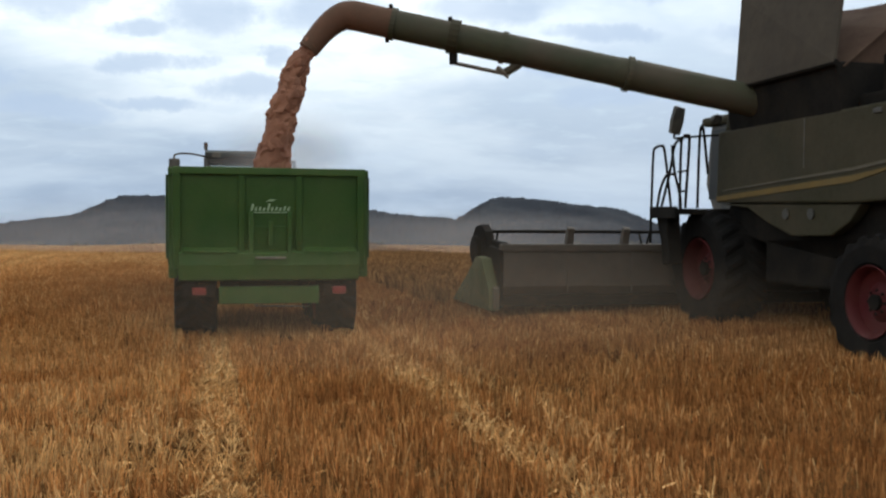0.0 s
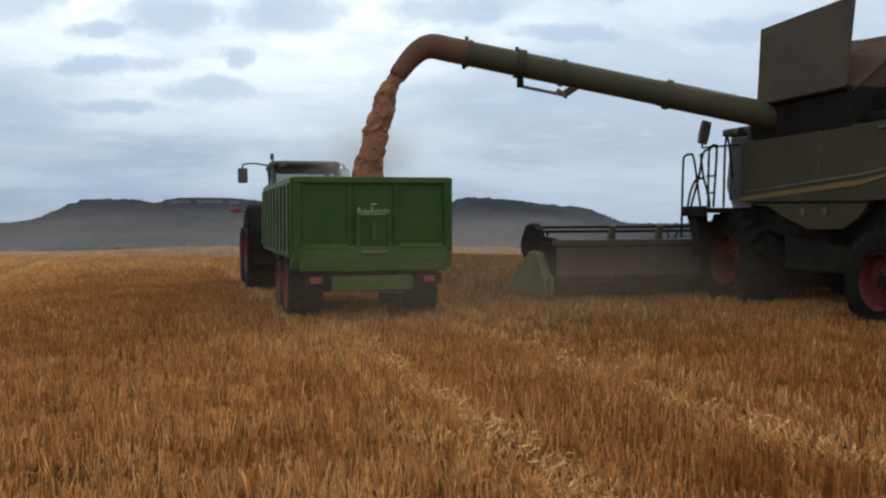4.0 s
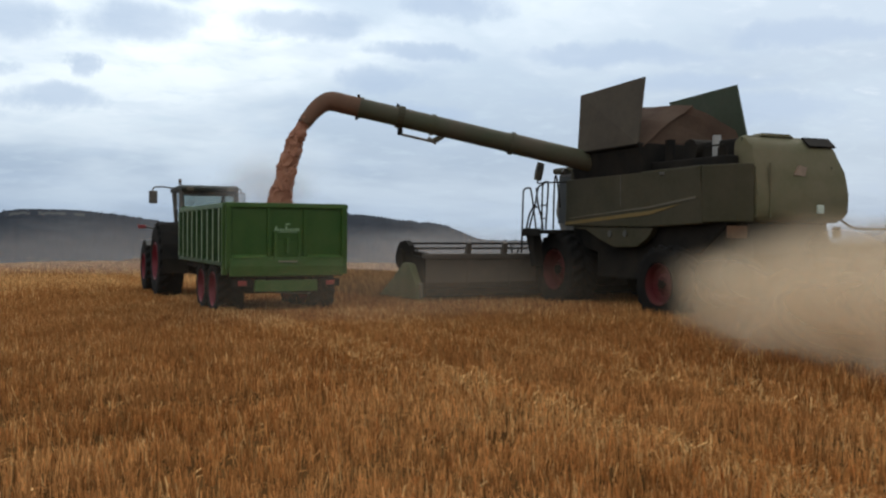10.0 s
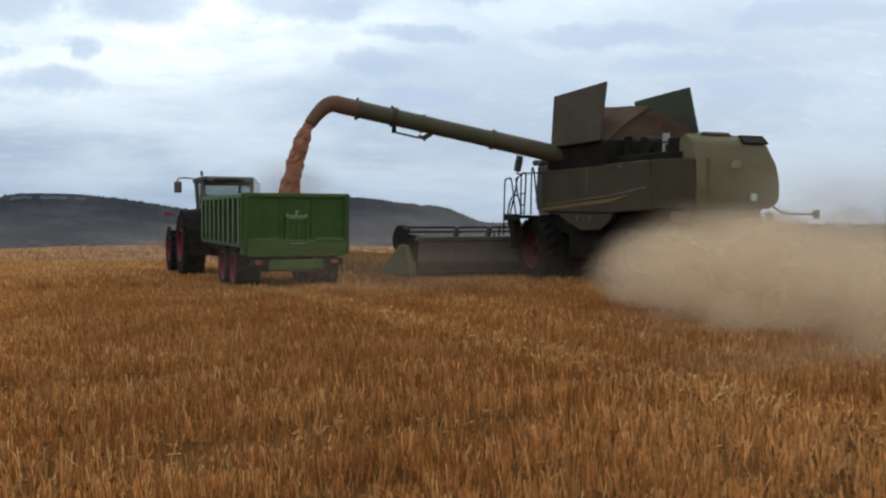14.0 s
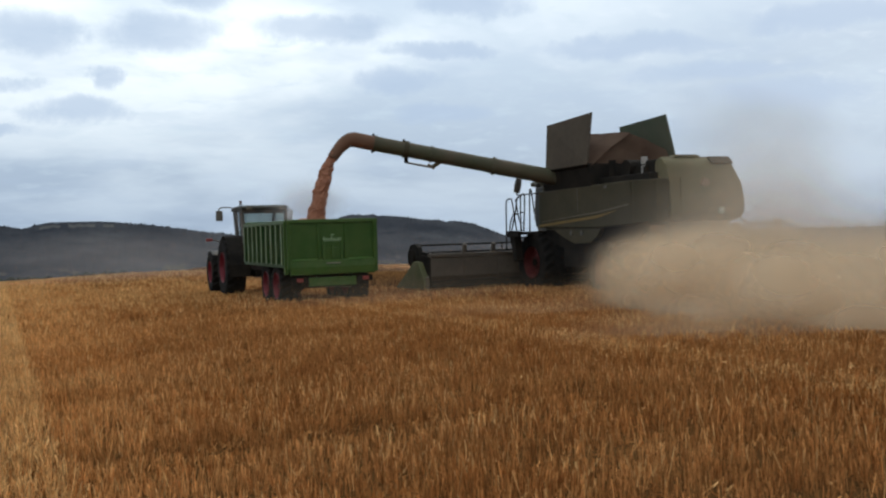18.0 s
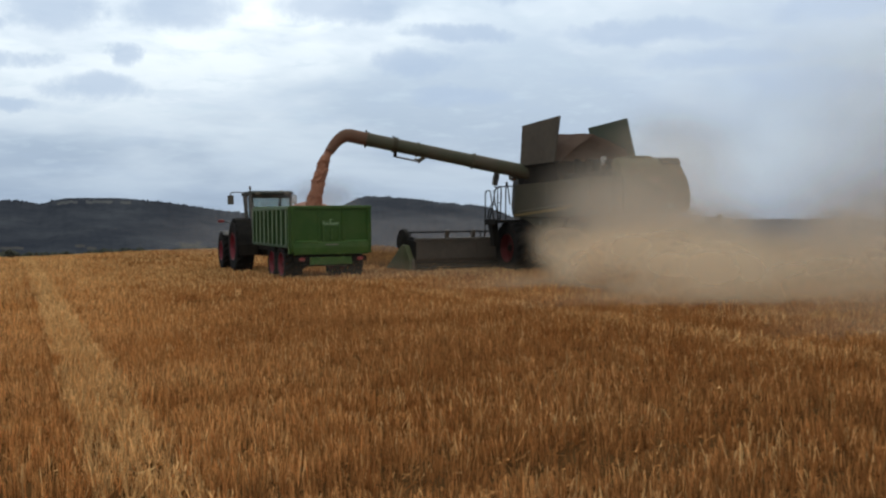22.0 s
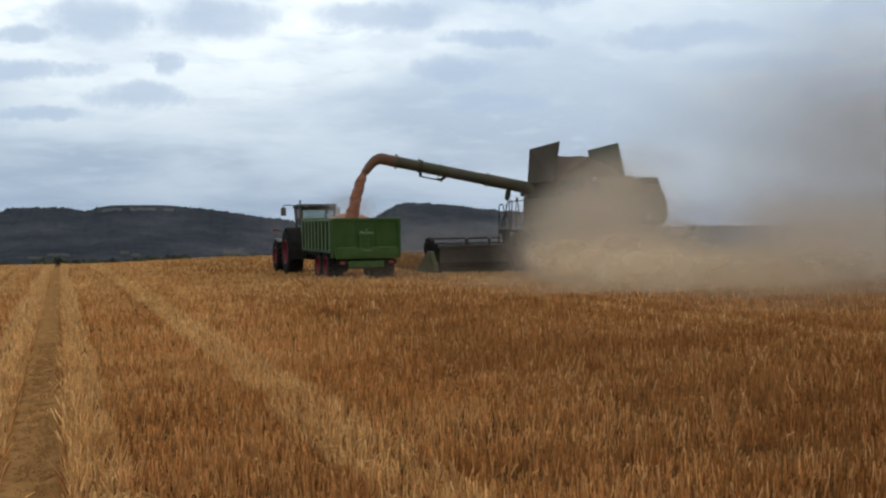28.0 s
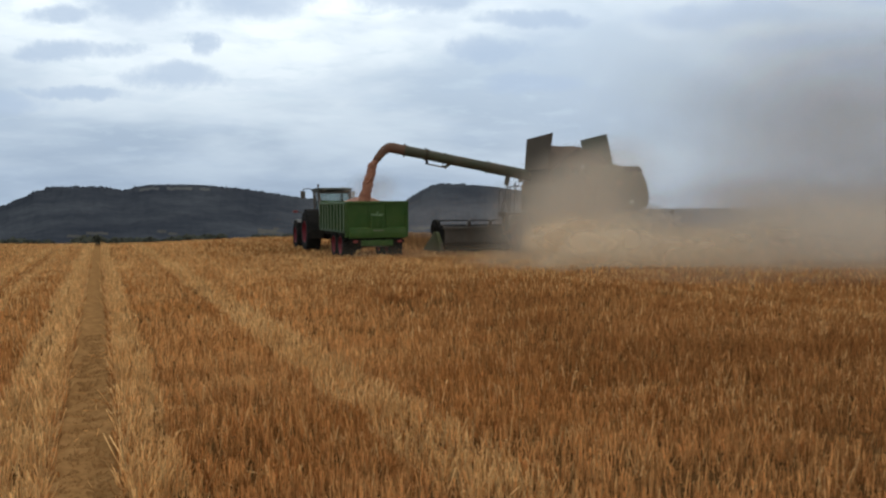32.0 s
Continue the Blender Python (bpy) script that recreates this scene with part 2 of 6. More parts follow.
# the hood's dust film is thickened to carry the airborne haze too
M["hood"] = mat("dusty_hazed_rear_hood", (0.050, 0.060, 0.017), (0.072, 0.075, 0.026), 0.8, 0.8, bump=0.1, fine=14, dust=(0.155, 0.118, 0.070), dust_amount=0.66, sheen=0.2)
M["divider"] = mat("divider_green", (0.055, 0.072, 0.022), (0.085, 0.098, 0.040), 2.0, 0.75, sheen=0.2, dust=(0.16, 0.13, 0.07), dust_amount=0.35)
M["flap"] = mat("dusty_tank_flap", (0.042, 0.033, 0.025), (0.06, 0.047, 0.033), 1.2, 0.85, bump=0.15, fine=10, dust=(0.09, 0.068, 0.046), dust_amount=0.4, sheen=0.12)
M["flap_green"] = mat("green_tank_flap", (0.025, 0.045, 0.018), (0.04, 0.06, 0.028), 1.2, 0.8, bump=0.1, fine=10, dust=(0.08, 0.065, 0.045), dust_amount=0.25)
M["canvas"] = mat("brown_canvas", (0.058, 0.031, 0.020), (0.092, 0.052, 0.034), 1.5, 0.95, bump=0.4, fine=25, sheen=0.1, dust=(0.11, 0.075, 0.05), dust_amount=0.25)
M["auger"] = mat("dusty_auger_tube", (0.018, 0.040, 0.015), (0.033, 0.056, 0.021), 1.0, 0.65, bump=0.12, fine=12, sheen=0.2, dust=(0.105, 0.066, 0.046), dust_amount=0.50, stretch=(0.55, 1, 1))
M["spout"] = mat("grain_dusted_spout", (0.055, 0.042, 0.024), (0.085, 0.055, 0.032), 2.0, 0.75, bump=0.12, fine=12, sheen=0.15, dust=(0.17, 0.080, 0.048), dust_amount=0.55)
M["yellow"] = mat("yellow_stripe", (0.16, 0.095, 0.016), (0.22, 0.135, 0.024), 2, 0.7, sheen=0.2, dust=(0.1, 0.075, 0.045), dust_amount=0.35)
M["pale"] = mat("pale_stripe", (0.10, 0.088, 0.062), (0.145, 0.125, 0.09), 2, 0.7, sheen=0.2, dust=(0.1, 0.075, 0.045), dust_amount=0.35)
M["black"] = mat("black_plastic", (0.012, 0.012, 0.013), (0.022, 0.021, 0.020), 3, 0.55, dust=DUST, dust_amount=0.12)
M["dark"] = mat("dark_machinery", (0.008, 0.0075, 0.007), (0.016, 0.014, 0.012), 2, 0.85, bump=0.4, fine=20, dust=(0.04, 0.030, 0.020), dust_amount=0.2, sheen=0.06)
M["metal"] = mat("dull_steel", (0.10, 0.095, 0.085), (0.18, 0.165, 0.14), 3, 0.5, metal=0.6, dust=DUST, dust_amount=0.3)
M["tyre"] = mat("tyre_rubber", (0.007, 0.007, 0.007), (0.012, 0.0115, 0.011), 4, 0.9, bump=0.4, fine=30, dust=(0.035, 0.026, 0.018), dust_amount=0.1, sheen=0.06)
M["rim"] = mat("red_rim_paint", (0.12, 0.003, 0.010), (0.17, 0.005, 0.014), 2, 0.55, dust=(0.10, 0.05, 0.04), dust_amount=0.04, sheen=0.25)
# darker copy of the rim red, with dust and shade both in the colour
M["dim_rim"] = mat("dusty_shaded_red_rim", (0.075, 0.006, 0.008), (0.11, 0.010, 0.012), 2, 0.65, dust=(0.06, 0.035, 0.025), dust_amount=0.25, sheen=0.15)
M["red"] = mat("red_lamp", (0.24, 0.010, 0.010), (0.34, 0.016, 0.014), 5, 0.35, bump=0, dust=(0.08, 0.06, 0.04), dust_amount=0.2)
M["orange"] = mat("amber_lens", (0.085, 0.034, 0.013), (0.12, 0.052, 0.019), 5, 0.6, bump=0, sheen=0.2, dust=(0.075, 0.052, 0.032), dust_amount=0.35)
M["white"] = mat("white_marking", (0.34, 0.38, 0.30), (0.46, 0.49, 0.40), 6, 0.5, bump=0)
M["emblem"] = mat("worn_emblem_paint", (0.23, 0.32, 0.17), (0.32, 0.39, 0.24), 6, 0.6, bump=0, sheen=0.2)
M["mirror"] = mat("mirror_glass", (0.75, 0.77, 0.78), (0.82, 0.84, 0.85), 3, 0.14, metal=1.0, bump=0, dust=(0.30, 0.28, 0.24), dust_amount=0.2)
M["tinted"] = mat("dusty_tinted_glass", (0.012, 0.015, 0.015), (0.022, 0.024, 0.022), 2, 0.5, bump=0, dust=(0.05, 0.042, 0.032), dust_amount=0.35, sheen=0.2)
M["dim_lamp"] = mat("dusty_lamp_glass", (0.055, 0.050, 0.040), (0.08, 0.072, 0.055), 4, 0.5, bump=0, sheen=0.3)
M["stub"] = mat("bare_exhaust_steel", (0.24, 0.225, 0.21), (0.34, 0.32, 0.29), 5, 0.55, bump=0.05, dust=(0.22, 0.18, 0.13), dust_amount=0.25)
M["badge"] = mat("faded_badge", (0.20, 0.115, 0.070), (0.27, 0.17, 0.11), 6, 0.6, bump=0, dust=(0.15, 0.115, 0.07), dust_amount=0.3)
M["roof"] = mat("grey_cab_roof", (0.022, 0.026, 0.022), (0.038, 0.042, 0.036), 2, 0.6, dust=(0.11, 0.10, 0.075), dust_amount=0.2, sheen=0.1)
M["grain"] = mat("grain", (0.22, 0.086, 0.047), (0.34, 0.148, 0.080), 2.2, 0.95, bump=1.0, fine=45)
M["header"] = mat("header_back_sheet", (0.052, 0.038, 0.026), (0.08, 0.058, 0.040), 1.0, 0.8, bump=0.1, fine=12, dust=(0.11, 0.085, 0.06), dust_amount=0.4)


def glass():
    m = bpy.data.materials.new("cab_glass")
    m.use_nodes = True
    b = m.node_tree.nodes["Principled BSDF"]
    b.inputs["Base Color"].default_value = (0.55, 0.6, 0.57, 1)
    b.inputs["Roughness"].default_value = 0.06
    b.inputs["Transmission Weight"].default_value = 0.92
    b.inputs["IOR"].default_value = 1.2
    return m


M["glass"] = glass()


def dust_material(name, color, peak, scale, core=0.1):
    """Airborne dust: a thin sheet whose cover fades out from its middle and is broken by noise."""
    m = bpy.data.materials.new(name)
    m.use_nodes = True
    n, l = m.node_tree.nodes, m.node_tree.links
    n.clear()
    out = n.new("ShaderNodeOutputMaterial")
    co = n.new("ShaderNodeTexCoord")
    length = n.new("ShaderNodeVectorMath")
    length.operation = "LENGTH"
    l.new(co.outputs["Object"], length.inputs[0])
    soft = n.new("ShaderNodeMapRange")
    soft.interpolation_type = "SMOOTHERSTEP"
    l.new(length.outputs["Value"], soft.inputs[0])
    soft.inputs[1].default_value, soft.inputs[2].default_value = 0.9, core
    soft.inputs[3].default_value, soft.inputs[4].default_value = 0.0, peak
    info = n.new("ShaderNodeObjectInfo")
    shift = n.new("ShaderNodeVectorMath")
    shift.operation = "MULTIPLY_ADD"
    l.new(info.outputs["Random"], shift.inputs[0])
    shift.inputs[1].default_value = (37, 19, 53)
    l.new(co.outputs["Object"], shift.inputs[2])
    nz = n.new("ShaderNodeTexNoise")
    nz.inputs["Scale"].default_value, nz.inputs["Detail"].default_value, nz.inputs["Roughness"].default_value = scale, 1.5, 0.4
    l.new(shift.outputs[0], nz.inputs["Vector"])
    brk = n.new("ShaderNodeMapRange")
    l.new(nz.outputs[0], brk.inputs[0])
    brk.inputs[1].default_value, brk.inputs[2].default_value = 0.25, 0.7
    brk.inputs[3].default_value, brk.inputs[4].default_value = 0.68, 1.0
    cover = n.new("ShaderNodeMath")
    cover.operation = "MULTIPLY"
    l.new(soft.outputs[0], cover.inputs[0])
    l.new(brk.outputs[0], cover.inputs[1])
    dif = n.new("ShaderNodeBsdfDiffuse")
    dif.inputs[0].default_value = (*color, 1)
    tl = n.new("ShaderNodeBsdfTranslucent")
    tl.inputs[0].default_value = (*color, 1)
    both = n.new("ShaderNodeMixShader")
    both.inputs[0].default_value = 0.5
    l.new(dif.outputs[0], both.inputs[1])
    l.new(tl.outputs[0], both.inputs[2])
    clear = n.new("ShaderNodeBsdfTransparent")
    mx = n.new("ShaderNodeMixShader")
    l.new(cover.outputs[0], mx.inputs[0])
    l.new(clear.outputs[0], mx.inputs[1])
    l.new(both.outputs[0], mx.inputs[2])
    l.new(mx.outputs[0], out.inputs[0])
    return m


M["dust"] = dust_material("straw_dust", (0.75, 0.575, 0.385), 0.44, 1.0, 0.28)
M["tail"] = dust_material("drifting_dust", (0.72, 0.595, 0.455), 0.22, 1.0)
M["haze"] = dust_material("thin_dust_haze", (0.55, 0.505, 0.47), 0.125, 0.9)
M["low_dust"] = dust_material("settling_dust", (0.66, 0.475, 0.295), 0.26, 1.0)
M["hanging"] = dust_material("hanging_haze", (0.60, 0.545, 0.50), 0.11, 0.8)
M["wheel_dust"] = dust_material("wheel_dust", (0.62, 0.48, 0.34), 0.030, 0.6)
M["veil"] = dust_material("dust_veil", (0.70, 0.575, 0.44), 0.135, 1.5)


# ---- mesh tools ----
def mesh_of(bm, name, smooth=False, material=None):
    me = bpy.data.meshes.new(name)
    bmesh.ops.recalc_face_normals(bm, faces=bm.faces)
    bm.to_mesh(me)
    bm.free()
    if smooth:
        me.shade_smooth()
        me.set_sharp_from_angle(angle=radians(38))
    if material:
        me.materials.append(material)
    return me


def part(name, bm, material, parent, label="", smooth=False, at=None):
    ob = new(name, mesh_of(bm, name, smooth, material))
    ob.parent = parent
    if at is not None:
        ob.matrix_basis = at
    return tagged(ob, label) if label else ob


def share(name, me, parent, at):
    ob = new(name, me)
    ob.parent = parent
    ob.matrix_basis = at
    return ob


def B():
    return bmesh.new()


def box(bm, x0, x1, y0, y1, z0, z1, bevel=0.0):
    q = bmesh.new()
    bmesh.ops.create_cube(q, size=1, matrix=Matrix.Translation(((x0 + x1) / 2, (y0 + y1) / 2, (z0 + z1) / 2)) @ Matrix.Diagonal((abs(x1 - x0), abs(y1 - y0), abs(z1 - z0), 1)))
    if bevel:
        bmesh.ops.bevel(q, geom=q.edges[:], offset=bevel, segments=2, affect="EDGES", profile=0.6)
    merge(bm, q)
    return bm


def merge(bm, q):
    me = bpy.data.meshes.new("tmp")
    q.to_mesh(me)
    q.free()
    bm.from_mesh(me)
    bpy.data.meshes.remove(me)


def prism(bm, poly, axis, a, b, bevel=0.0):
    """A polygon, drawn in the two other axes in order, pushed from a to b along axis."""
    q = bmesh.new()

    def at(u, v, w):
        return {"x": (w, u, v), "y": (u, w, v), "z": (u, v, w)}[axis]
    lo = [q.verts.new(at(u, v, a)) for u, v in poly]
    hi = [q.verts.new(at(u, v, b)) for u, v in poly]
    q.faces.new(lo), q.faces.new(hi[::-1])
    for i in range(len(poly)):
        j = (i + 1) % len(poly)
        q.faces.new((lo[i], hi[i], hi[j], lo[j]))
    bmesh.ops.recalc_face_normals(q, faces=q.faces)
    if bevel:
        bmesh.ops.bevel(q, geom=q.edges[:], offset=bevel, segments=2, affect="EDGES", profile=0.6)
    merge(bm, q)
    return bm


def slab(bm, corners, thick):
    """Four corners in order, made thick along the normal."""
    c = [Vector(v) for v in corners]
    nrm = (c[1] - c[0]).cross(c[3] - c[0]).normalized() * thick
    lo = [bm.verts.new(v) for v in c]
    hi = [bm.verts.new(v + nrm) for v in c]
    bm.faces.new(lo), bm.faces.new(hi[::-1])
    for i in range(len(c)):
        j = (i + 1) % len(c)
        bm.faces.new((lo[i], hi[i], hi[j], lo[j]))
    return bm


def rod(bm, p0, p1, r0, r1=None, seg=12):
    p0, p1 = Vector(p0), Vector(p1)
    d = p1 - p0
    m = Matrix.Translation((p0 + p1) / 2) @ d.to_track_quat("Z", "Y").to_matrix().to_4x4()
    bmesh.ops.create_cone(bm, cap_ends=True, segments=seg, radius1=r0, radius2=r0 if r1 is None else r1, depth=d.length, matrix=m)
    return bm


def tube(bm, pts, radii, seg=14):
    """A closed tube of changing radius along a line of points."""
    pts = [Vector(v) for v in pts]
    if isinstance(radii, (int, float)):
        radii = [radii] * len(pts)
    rings, side = [], None
    for i, v in enumerate(pts):
        d = (pts[min(i + 1, len(pts) - 1)] - pts[max(i - 1, 0)]).normalized()
        if side is None:
            side = d.orthogonal().normalized()
        side = (side - d * side.dot(d)).normalized()
        up_ = d.cross(side)
        rings.append([bm.verts.new(v + (side * math.cos(a) + up_ * math.sin(a)) * radii[i]) for a in (2 * math.pi * k / seg for k in range(seg))])
    for a, b in zip(rings, rings[1:]):
        for k in range(seg):
            bm.faces.new((a[k], a[(k + 1) % seg], b[(k + 1) % seg], b[k]))
    bm.faces.new(rings[0][::-1]), bm.faces.new(rings[-1])
    return bm


def bend(pts, steps=5):
    """A rounded line through points (Catmull-Rom)."""
    p = [Vector(v) for v in pts]
    p = [p[0] * 2 - p[1]] + p + [p[-1] * 2 - p[-2]]
    out = []
    for i in range(1, len(p) - 2):
        for k in range(steps):
            t = k / steps
            out.append(0.5 * (2 * p[i] + (p[i + 1] - p[i - 1]) * t + (2 * p[i - 1] - 5 * p[i] + 4 * p[i + 1] - p[i + 2]) * t * t + (3 * p[i] - p[i - 1] - 3 * p[i + 1] + p[i + 2]) * t ** 3))
    return out + [p[-2]]


def lathe(bm, profile, seg=36):
    """Rings (radius, x) turned about the x axis."""
    rings = [[bm.verts.new((x, r * math.cos(a), r * math.sin(a))) for a in (2 * math.pi * k / seg for k in range(seg))] for r, x in profile]
    for a, b in zip(rings, rings[1:]):
        for k in range(seg):
            bm.faces.new((a[k], b[k], b[(k + 1) % seg], a[(k + 1) % seg]))
    return bm


def wheel(parent, at, r, w, rim_r, side, lugs=22, paint="rim"):
    """A tractor wheel: an Empty that turns, with tyre, lugs, rim and hub. side: +1 when its face looks to +x."""
    hub = new("wheel", None)
    hub.parent = parent
    hub.matrix_basis = at
    h = w / 2
    t = B()
    seg = lugs * 4
    rings = []
    for rr, x in ((rim_r, -0.75), (rim_r + 0.04, -0.95), (r * 0.84, -1.0), (r * 0.93, -0.93), (r * 0.955, -0.7), (r * 0.96, -0.35), (r * 0.96, 0), (r * 0.96, 0.35), (r * 0.955, 0.7), (r * 0.93, 0.93), (r * 0.84, 1.0), (rim_r + 0.04, 0.95), (rim_r, 0.75)):
        ring_ = []
        for k in range(seg):
            a = 2 * math.pi * (k + 3.2 * abs(x)) / seg
            lug = rr > r * 0.9 and ((k + (2 if x > 0 else 0)) % 4) < 2 and abs(x) > 0.05
            q = rr + (0.045 if lug else 0.0)
            ring_.append(t.verts.new((x * h, q * math.cos(a), q * math.sin(a))))
        rings.append(ring_)
    for a, z in zip(rings, rings[1:]):
        for k in range(seg):
            t.faces.new((a[k], z[k], z[(k + 1) % seg], a[(k + 1) % seg]))
    part("tyre", t, M["tyre"], hub, "black rubber lugged tyre", smooth=False)
    f = h * 0.93 * side
    rim = lathe(B(), [(rim_r * 1.02, f), (rim_r, f * 1.05), (rim_r * 0.93, f * 0.9), (rim_r * 0.88, f * 0.45), (rim_r * 0.55, f * 0.35), (rim_r * 0.40, f * 0.55), (rim_r * 0.3, f * 0.6), (0.005, f * 0.6)], 32)
    lathe(rim, [(rim_r * 1.0, -f), (rim_r * 0.88, f * 0.2)], 32)
    part("rim", rim, M[paint], hub, "red painted steel rim", smooth=True)
    nb = B()
    rod(nb, (f * 0.5, 0, 0), (f * 0.78, 0, 0), rim_r * 0.22, seg=16)
    for k in range(8):
        a = math.pi * k / 4
        rod(nb, (f * 0.5, rim_r * 0.33 * math.cos(a), rim_r * 0.33 * math.sin(a)), (f * 0.68, rim_r * 0.33 * math.cos(a), rim_r * 0.33 * math.sin(a)), 0.016, seg=6)
    part("hub", nb, M["dark"], hub)
    return hub


# ---- ground ----
def ease(a, b, x):
    t = max(0.0, min(1.0, (x - a) / (b - a)))
    return t * t * (3 - 2 * t)


def lie(x, y):
    """Height of the land: a gentle crown falling away beyond the vehicles; the low swell under them is fitted to the
    camera's view.
    """
    near = 0.01335 * x - 0.00889 * y - 0.0000769 * y * y - 0.000332 * x * y
    return near + 0.13 * ease(-6.5, -1.0, x) * ease(2, 22, y) * (1 - ease(30, 56, y))


def land(x, y):
    cx, cy = max(-60.0, min(60.0, x)), max(-20.0, min(90.0, y))
    z = lie(cx, cy) - 0.12
    z += 0.45 * ease(-12, 1, x) * ease(60, 80, min(y, 90.0))
    far = max(0.0, y - 74)
    z -= 0.0006 * min(far, 60) ** 2 + 0.085 * min(1200.0, max(0.0, far - 60))
    z -= 0.02 * max(0.0, abs(x) - 60) * (1 if abs(x) < 900 else 900 / abs(x))
    return z


def spread(a, b, fine, grow):
    out = [0.0]
    while out[-1] < b:
        out.append(out[-1] + (fine if out[-1] < 70 else max(fine, (out[-1] - 60) * grow)))
    neg = [0.0]
    while neg[-1] > a:
        neg.append(neg[-1] - (fine if neg[-1] > -40 else max(fine, (-neg[-1] - 30) * grow)))
    return sorted(set(neg[1:] + out))


xs, ys = spread(-4500, 4500, 1.0, 0.25), spread(-800, 4500, 1.0, 0.25)
gv = [(x, y, land(x, y) + (0.02 * noise.noise((x * 0.6, y * 0.25, 0)) if abs(x) < 60 and -20 < y < 90 else 0)) for y in ys for x in xs]
W_ = len(xs)
gf = [(j * W_ + i, j * W_ + i + 1, (j + 1) * W_ + i + 1, (j + 1) * W_ + i) for j in range(len(ys) - 1) for i in range(W_ - 1)]
gm = bpy.data.meshes.new("ground")
gm.from_pydata(gv, [], gf)
gm.shade_smooth()
gm.materials.append(M["soil"])
tagged(new("ground", gm), "dry harvested field of golden stubble rising to a crest", "field", kind="structure")


def slant(x, y):
    """The drilling runs slightly across the way of driving."""
    return x - 0.040 * (y - 25)


def strip(name, x0, x1, y0, y1, lift, material, label):
    """A trodden wheel lane, a thin uneven skin on the soil."""
    v, f = [], []
    n = int((y1 - y0) / 0.12)
    for j in range(n + 1):
        y = y0 + (y1 - y0) * j / n
        for k in range(7):
            edge = 0.05 * noise.noise((y * 0.9, x0 + (0 if k < 3 else 4), 0)) if k in (0, 6) else 0
            x = slant(x0 + (x1 - x0) * k / 6 + edge, y)
            v.append((x, y, land(x, y) + lift + 0.022 * noise.noise((x * 7, y * 6, 2)) + 0.012 * noise.noise((x * 17, y * 15, 2)) - (0.02 if k in (0, 6) else 0.012 if k in (2, 3, 4) else 0)))
    for j in range(n):
        for k in range(6):
            f.append((j * 7 + k, j * 7 + k + 1, j * 7 + k + 8, j * 7 + k + 7))
    me = bpy.data.meshes.new(name)
    me.from_pydata(v, [], f)
    me.shade_smooth()
    me.materials.append(material)
    return tagged(new(name, me), label, "field track", kind="structure")


strip("wheel_lane", -9.66, -9.20, -2, 84, 0.03, M["trail"], "bare trodden wheel lane of pale dry soil")
strip("wheel_lane", -11.45, -11.22, -2, 84, 0.03, M["trail"], "narrow bare wheel lane of pale dry soil")

# stubble: stalks drilled in rows
LANES = [(-9.66, -9.20), (-11.45, -11.22)]
# middle, half width, share of pale straw
PALE = [(-9.04, 0.18, 0.92), (-9.88, 0.23, 0.92), (-7.24, 0.30, 0.75), (-11.05, 0.14, 0.6), (-11.7, 0.2, 0.6)]
FRESH = [(0.03, 0.0, 0.20, 0.97), (1.95, -0.03, 0.20, 0.9), (-0.5, 0.0, 0.12, 0.35), (2.5, -0.03, 0.12, 0.3)]


def stalks(name, xy, height, width, lean, material, label, seed):
    """Each stalk is a straw split along its back, cut off at the top."""
    rng = np.random.default_rng(seed)
    n = len(xy)
    z = np.array([land(a, b) for a, b in xy])
    h = height * rng.uniform(0.55, 1.35, n) * np.array([1 + 0.42 * noise.noise((a * 0.8, b * 1.6, 4.0)) + 0.38 * noise.noise((a * 2.6, b * 3.1, 14.0)) for a, b in xy])
    w = width * rng.uniform(0.7, 1.3, n)
    a0 = rng.uniform(0, 2 * np.pi, n)
    lx, ly = rng.normal(0, lean, n) * h, rng.normal(0, lean, n) * h
    v = np.empty((n, 6, 3), np.float32)
    for k in range(3):
        a = a0 + 2 * np.pi * k / 3
        dx, dy = np.cos(a) * w / 2, np.sin(a) * w / 2
        v[:, k] = np.stack([xy[:, 0] + dx, xy[:, 1] + dy, z - 0.02], 1)
        v[:, k + 3] = np.stack([xy[:, 0] + dx + lx, xy[:, 1] + dy + ly, z + h], 1)
    quads = np.array([[0, 1, 4, 3], [1, 2, 5, 4]] if width < 0.009 else [[0, 1, 4, 3]], np.int32)
    f = (quads[None] + (np.arange(n) * 6)[:, None, None]).reshape(-1, 4)
    me = bpy.data.meshes.new(name)
    me.vertices.add(n * 6)
    me.vertices.foreach_set("co", v.ravel())
    me.loops.add(f.size)
    me.loops.foreach_set("vertex_index", f.ravel())
    me.polygons.add(len(f))
    me.polygons.foreach_set("loop_start", np.arange(0, f.size, 4, dtype=np.int32))
    me.update(calc_edges=True)
    me.materials.append(material)
    return tagged(new(name, me), label, "stubble", kind="stuff")


